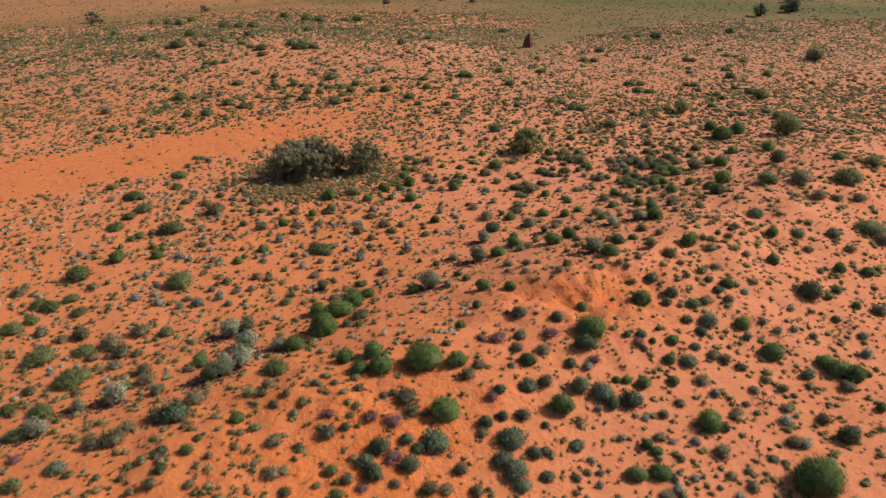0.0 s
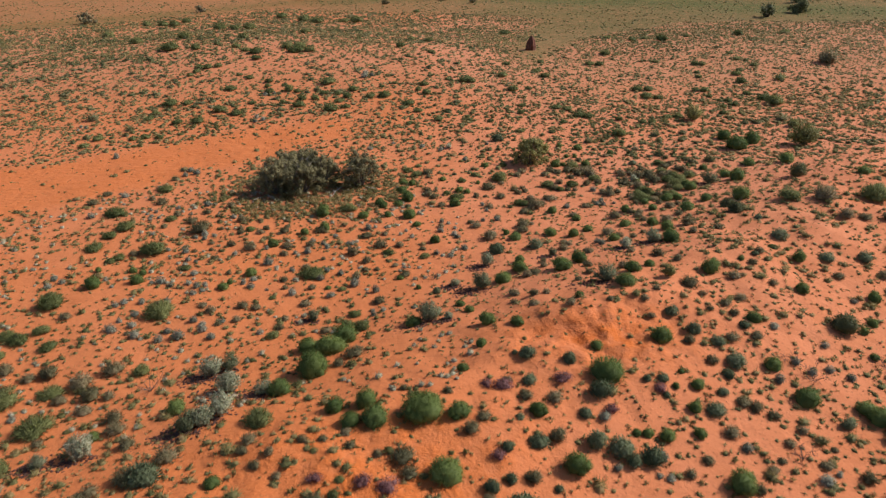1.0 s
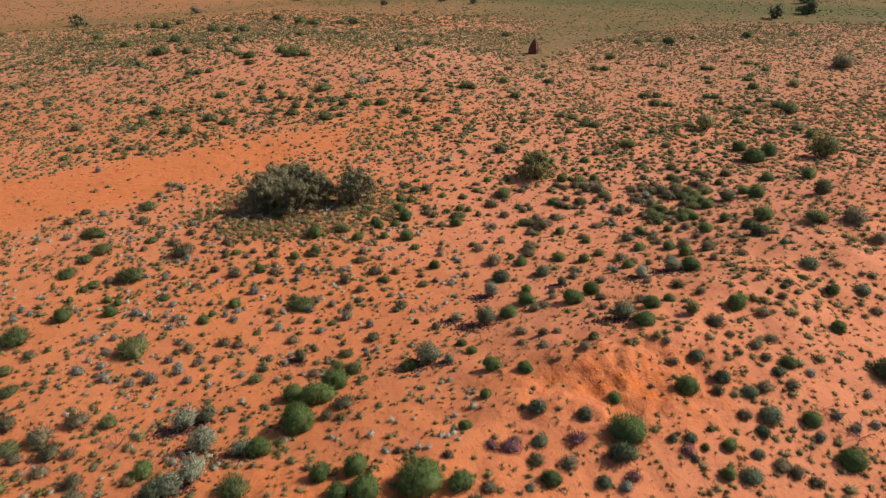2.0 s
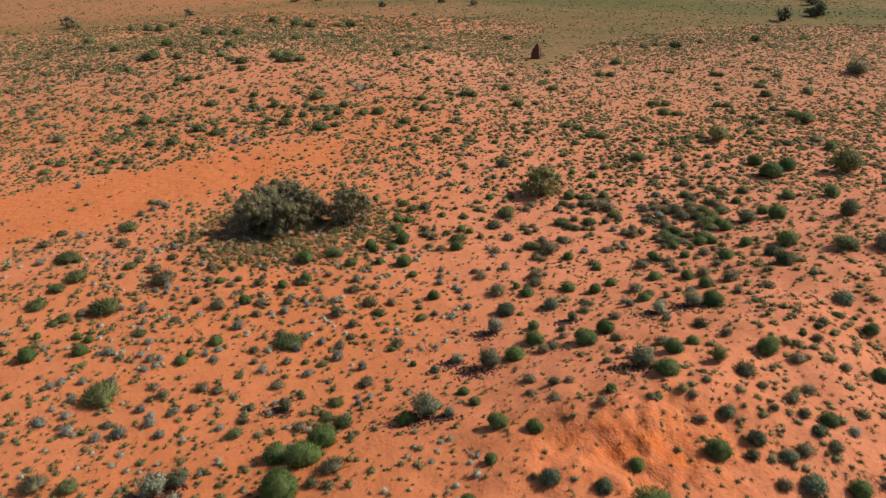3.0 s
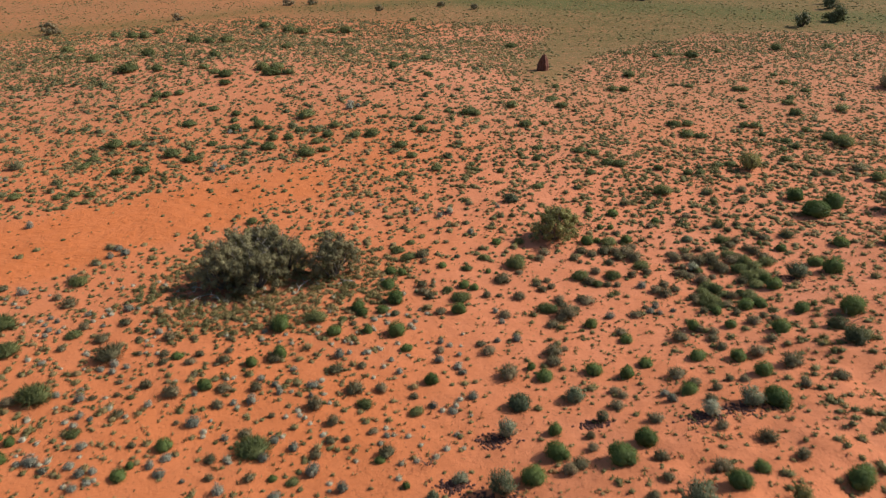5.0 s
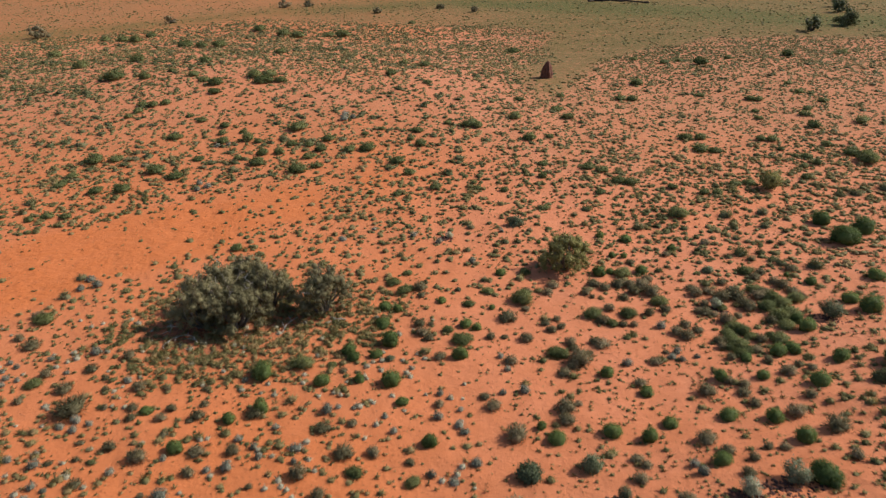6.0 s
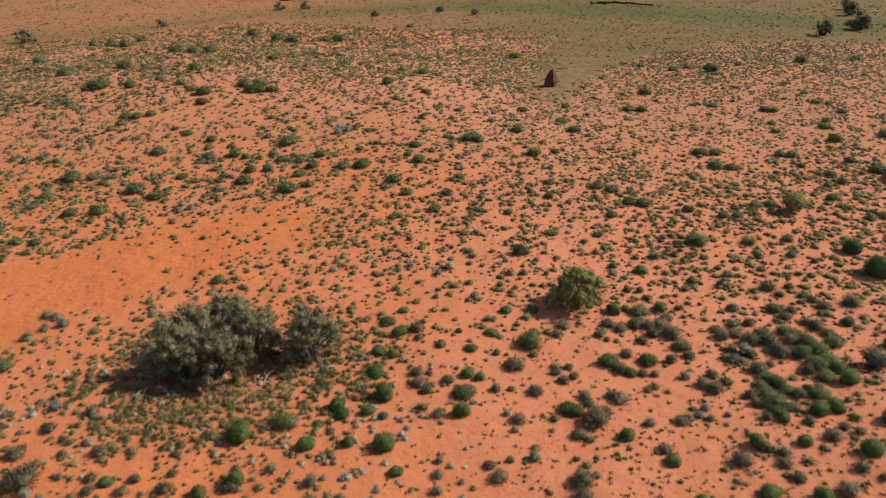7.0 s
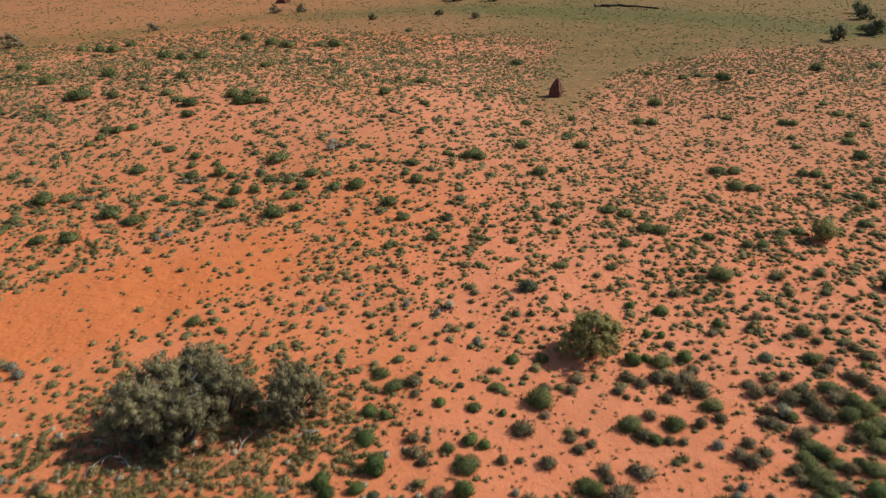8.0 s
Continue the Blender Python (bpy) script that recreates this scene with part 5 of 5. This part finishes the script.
def scatter(name, label, pts, size, blades, seed, tall=1.0, material=None, category="grass tussocks", cushion=2, shift=0.0, spike=1.0):
    """All tussocks of one kind as a single mesh."""
    rng = np.random.default_rng(seed)
    shapes = tussock_shapes(seed, blades, cushion, spike)
    n, k = len(pts), len(shapes[0])
    co = np.empty((n, k, 3), np.float32)
    z = height(pts[:, 0], pts[:, 1]) + lumps(pts[:, 0], pts[:, 1])
    turn, which = rng.uniform(0, 2 * np.pi, n), rng.integers(0, len(shapes), n)
    high = tall * rng.uniform(0.7, 1.2, n)
    for j, s in enumerate(shapes):
        m = which == j
        c, q = np.cos(turn[m])[:, None], np.sin(turn[m])[:, None]
        w = size[m][:, None]
        co[m, :, 0] = pts[m, 0][:, None] + w * (s[:, 0] * c - s[:, 1] * q)
        co[m, :, 1] = pts[m, 1][:, None] + w * (s[:, 0] * q + s[:, 1] * c)
        co[m, :, 2] = z[m][:, None] + w * s[:, 2] * high[m][:, None]
    tri = co.reshape(-1, 3, 3)
    rel = (co - np.stack([pts[:, 0], pts[:, 1], z - 0.05 * size], -1)[:, None, :]).reshape(-1, 3, 3)
    face = np.cross(tri[:, 1] - tri[:, 0], tri[:, 2] - tri[:, 0])
    back = np.einsum("ij,ij->i", face, rel.mean(1)) < 0
    tri[back], rel[back] = tri[back][:, [0, 2, 1]], rel[back][:, [0, 2, 1]]
    own = np.repeat(unit(face * np.where(back, -1.0, 1.0)[:, None]), 3, 0)
    lean = unit(rel.reshape(-1, 3))
    nf = n * k // 3
    me = bpy.data.meshes.new(name)
    me.vertices.add(n * k)
    me.vertices.foreach_set("co", co.ravel())
    me.loops.add(nf * 3)
    me.loops.foreach_set("vertex_index", np.arange(nf * 3, dtype=np.int32))
    me.polygons.add(nf)
    me.polygons.foreach_set("loop_start", np.arange(0, nf * 3, 3, dtype=np.int32))
    tone = np.repeat(np.clip(0.5 + shift + 0.35 * wave(pts[:, 0], pts[:, 1], 0.23) + rng.normal(0, 0.22, n), 0, 1), k).astype(np.float32)
    me.attributes.new("tone", "FLOAT", "POINT").data.foreach_set("value", tone)
    me.attributes.new("custom_normal", "FLOAT_VECTOR", "POINT").data.foreach_set("vector", unit(lean * 0.6 + own * 0.4).astype(np.float32).ravel())
    me.materials.append(material or TUSSOCK)
    me.update()
    return tagged(new(name, me), label, category, kind="stuff")


def field(seed, n, x0, x1, y0, y1, keep):
    rng = np.random.default_rng(seed)
    p = np.stack([rng.uniform(x0, x1, n), rng.uniform(y0, y1, n)], 1)
    return p[rng.uniform(0, 1, n) < keep(p[:, 0], p[:, 1])]


def seen_width(x, y):
    """1 on the thickly grown stretch, thinning out to its sides."""
    return smooth(16, 6, np.abs(x) - 0.585 * y) * (0.25 + 0.75 * smooth(2, 9, y))


def sparse(x, y):
    return np.maximum(seen_width(x, y), y > 64) * (1 - 0.93 * bare(x, y)) * (1 - smooth(-2.5, 3, flat_edge(x, y)))


def crest_bare(x, y):
    """Few plants hold on the slipped sand of the crest."""
    return 1 - 0.75 * np.exp(-((x - 5.0) / 3.0) ** 2 - ((y - 23.5) / 1.7) ** 2)


def near_keep(x, y):
    return sparse(x, y) * crest_bare(x, y) * np.clip(0.55 + 0.13 * smooth(2, -4, x) + 0.34 * smooth(6, 12, x) + (0.12 + 0.42 * smooth(2, 6, x)) * smooth(32, 26, y) + 0.28 * smooth(-3, -7, x) * smooth(30, 35, y) * smooth(50, 45, y) + (0.5 + 0.25 * smooth(0, 6, x)) * wave(x, y, 1.1) + 0.2 * wave(x, y, 0.2), 0.12, 1)


def clear(p, r=0.45):
    """Drops the points that fall inside a single plant."""
    q = np.array(PLANTED)
    ok = np.ones(len(p), bool)
    for a, c, w in q:
        ok &= (p[:, 0] - a) ** 2 + (p[:, 1] - c) ** 2 > (r * w) ** 2
    return p[ok]


def round_grove(x, y):
    """The thick low grass below and round the acacias."""
    q = np.sqrt(((x + 7.6) / 6.0) ** 2 + ((y - 43.6) / 4.7) ** 2)
    return smooth(1.15, 0.7, q + 0.15 * wave(x, y, 0.9)) * np.where(y < 45.5, 1.0, 0.55) * (1 - 0.8 * np.exp(-((x + 11.2) / 1.5) ** 2 - ((y - 43.2) / 1.4) ** 2))


def far_keep(x, y):
    return sparse(x, y) * np.clip(0.72 + 0.35 * wave(x, y, 0.9) + 0.3 * wave(x, y, 0.17), 0.12, 1)


rs = np.random.default_rng(5)
def sizes(p):
    return rs.uniform(0.13, 0.28, len(p)) + 0.30 * rs.uniform(0, 1, len(p)) ** 3


p = clear(field(1, 19000, -44, 44, 2, 45, near_keep))
scatter("small_tussocks", "small dull-green grass tussocks on red sand", p, sizes(p) * (1.0 + 0.45 * smooth(2, -4, p[:, 0]) + 0.30 * smooth(3, 7, p[:, 0]) * smooth(30, 25, p[:, 1]) + 0.40 * smooth(8, 12, p[:, 0]) * smooth(23, 29, p[:, 1])), 44, 11, 0.8, spike=0.7)
p = clear(field(13, 38000, -44, 44, 2, 64, lambda x, y: seen_width(x, y) * crest_bare(x, y) * (1 - 0.75 * bare(x, y)) * np.clip(0.36 + 0.34 * smooth(0, 6, x) + 0.2 * smooth(32, 26, y) + 0.5 * wave(x, y, 0.8), 0.06, 1)))
scatter("thin_tufts", "thin brownish grass tufts between the shrubs", p, rs.uniform(0.14, 0.36, len(p)), 16, 22, 1.0, cushion=0)
p = clear(field(11, 18500, -44, 46, 45, 69, lambda x, y: near_keep(x, y) * (0.75 + 0.25 * smooth(50, 56, y)) * smooth(69, 60, y)))
scatter("small_tussocks", "small olive grass tussocks on red sand beyond the thicket", p, sizes(p) * 1.7, 30, 20, 0.75, cushion=1, spike=0.65)
p = clear(field(2, 13000, -46, 46, 2, 72, lambda x, y: smooth(72, 60, y) * near_keep(x, y) * (0.22 * smooth(9, 14, x) * smooth(26, 31, y) * smooth(46, 40, y) + 0.13 + 0.08 * smooth(0, -8, x) + 0.10 * smooth(2, 8, x) * smooth(32, 38, y) + 0.42 * smooth(50, 54, y) + 0.5 * smooth(0, 12, x) * smooth(50, 54, y) + 0.5 * smooth(16, 19, np.abs(x) - 0.3 * y))))
scatter("large_tussocks", "larger olive grass tussocks on red sand", p, rs.uniform(0.35, 0.6, len(p)) + 0.45 * rs.uniform(0, 1, len(p)) ** 2, 110, 12, 0.75, spike=0.75)
p = field(7, 4700, -16, 1, 37, 50, round_grove)
scatter("thicket_grass", "thick low olive grass round the acacia thicket", p, rs.uniform(0.28, 0.62, len(p)), 60, 17, 0.85, shift=0.05)
p = clear(field(3, 116000, -72, 78, 60, 142, lambda x, y: smooth(60, 69, y) * far_keep(x, y) * (0.60 + 0.40 * smooth(-2, 10, x))))
scatter("far_tussocks", "speckle of low tussocks on the far sand", p, (rs.uniform(0.34, 0.66, len(p)) + 0.45 * rs.uniform(0, 1, len(p)) ** 2.5) * (1 - 0.14 * smooth(2, 12, p[:, 0])) * (0.92 + 0.2 * smooth(70, 100, p[:, 1])), 9, 13, 0.62, cushion=3, shift=0.02, spike=0.7)
p = clear(field(9, 17000, -70, 75, 60, 142, lambda x, y: far_keep(x, y) * (1 - 0.55 * smooth(2, 14, x)) * np.clip(0.42 + 0.75 * smooth(0.1, 0.5, wave(x + 5, y, 0.21)), 0, 1)))
scatter("far_shrubs", "low rounded olive shrubs dotted over the far sand", p, (rs.uniform(0.55, 1.0, len(p)) + 0.8 * rs.uniform(0, 1, len(p)) ** 3) * (1 - 0.2 * smooth(0, 12, p[:, 0])), 48, 18, 0.6, OLIVE_BLADES, "shrubs", shift=-0.05, spike=0.7)
p = np.array(FAR_OLIVE)
scatter("olive_shrubs", "low olive-green twiggy shrubs beyond the thicket", p[:, :2], p[:, 2] * 1.25, 420, 23, 0.8, OLIVE_BLADES, "shrubs", spike=0.6)
p = field(10, 22000, -75, 80, -40, 66, lambda x, y: (1 - seen_width(x, y)) * np.clip(0.45 + 0.5 * wave(x, y, 1.1), 0.05, 1))
scatter("outer_tussocks", "low tussocks on the sand all round", p, rs.uniform(0.26, 0.5, len(p)) + 0.5 * rs.uniform(0, 1, len(p)) ** 3, 4, 19, cushion=1)
p = field(4, 17000, -34, 34, 10, 75, lambda x, y: seen_width(x, y) * (0.55 + 0.1 * bare(x, y)))
scatter("sprouts", "tiny green sprouts and seedlings on sand", p, rs.uniform(0.05, 0.12, len(p)) + 0.09 * rs.uniform(0, 1, len(p)) ** 2, 7, 14, cushion=0)
p = field(8, 17000, -30, 30, 10, 62, lambda x, y: seen_width(x, y) * np.clip(0.5 + 0.6 * wave(x, y, 0.7), 0.05, 1))
scatter("litter_crumbs", "dark crumbs of bark and dead leaf on sand", p, rs.uniform(0.05, 0.15, len(p)), 5, 16, 0.7, CHAR, "litter", 0)
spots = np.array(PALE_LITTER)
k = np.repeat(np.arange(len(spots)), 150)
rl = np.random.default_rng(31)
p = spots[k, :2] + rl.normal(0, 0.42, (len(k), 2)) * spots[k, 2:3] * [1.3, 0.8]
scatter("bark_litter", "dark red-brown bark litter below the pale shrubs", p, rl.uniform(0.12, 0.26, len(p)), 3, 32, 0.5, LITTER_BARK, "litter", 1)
p = clear(field(14, 1400, -24, 1, 20, 44, lambda x, y: (1 - 0.7 * bare(x, y)) * np.clip(0.35 + 0.7 * wave(x + 9, y, 0.45), 0, 1)), 0.6)
scatter("grey_tufts", "small silver-grey leafy tufts on red sand", p, rl.uniform(0.28, 0.52, len(p)), 64, 33, 1.0, GREY_TUFT, "shrubs", cushion=1)
p = field(6, 30000, -100, 100, 78, 190, lambda x, y: smooth(-5, 2, flat_edge(x, y)) * np.clip(0.5 + 0.5 * wave(x, y, 0.25), 0.1, 1))
scatter("flat_grass", "low green and straw grass clumps on the flat", p, rs.uniform(0.35, 0.95, len(p)), 4, 15, 0.5, cushion=1, shift=-0.3)

p = field(12, 26000, -72, 78, 62, 142, lambda x, y: sparse(x, y) * np.clip(0.5 + 0.7 * wave(x, y, 0.6), 0.05, 1))
scatter("far_sprouts", "fine low sprouts on the far sand", p, rs.uniform(0.12, 0.26, len(p)), 4, 21, 0.8, cushion=0)

build_ground()
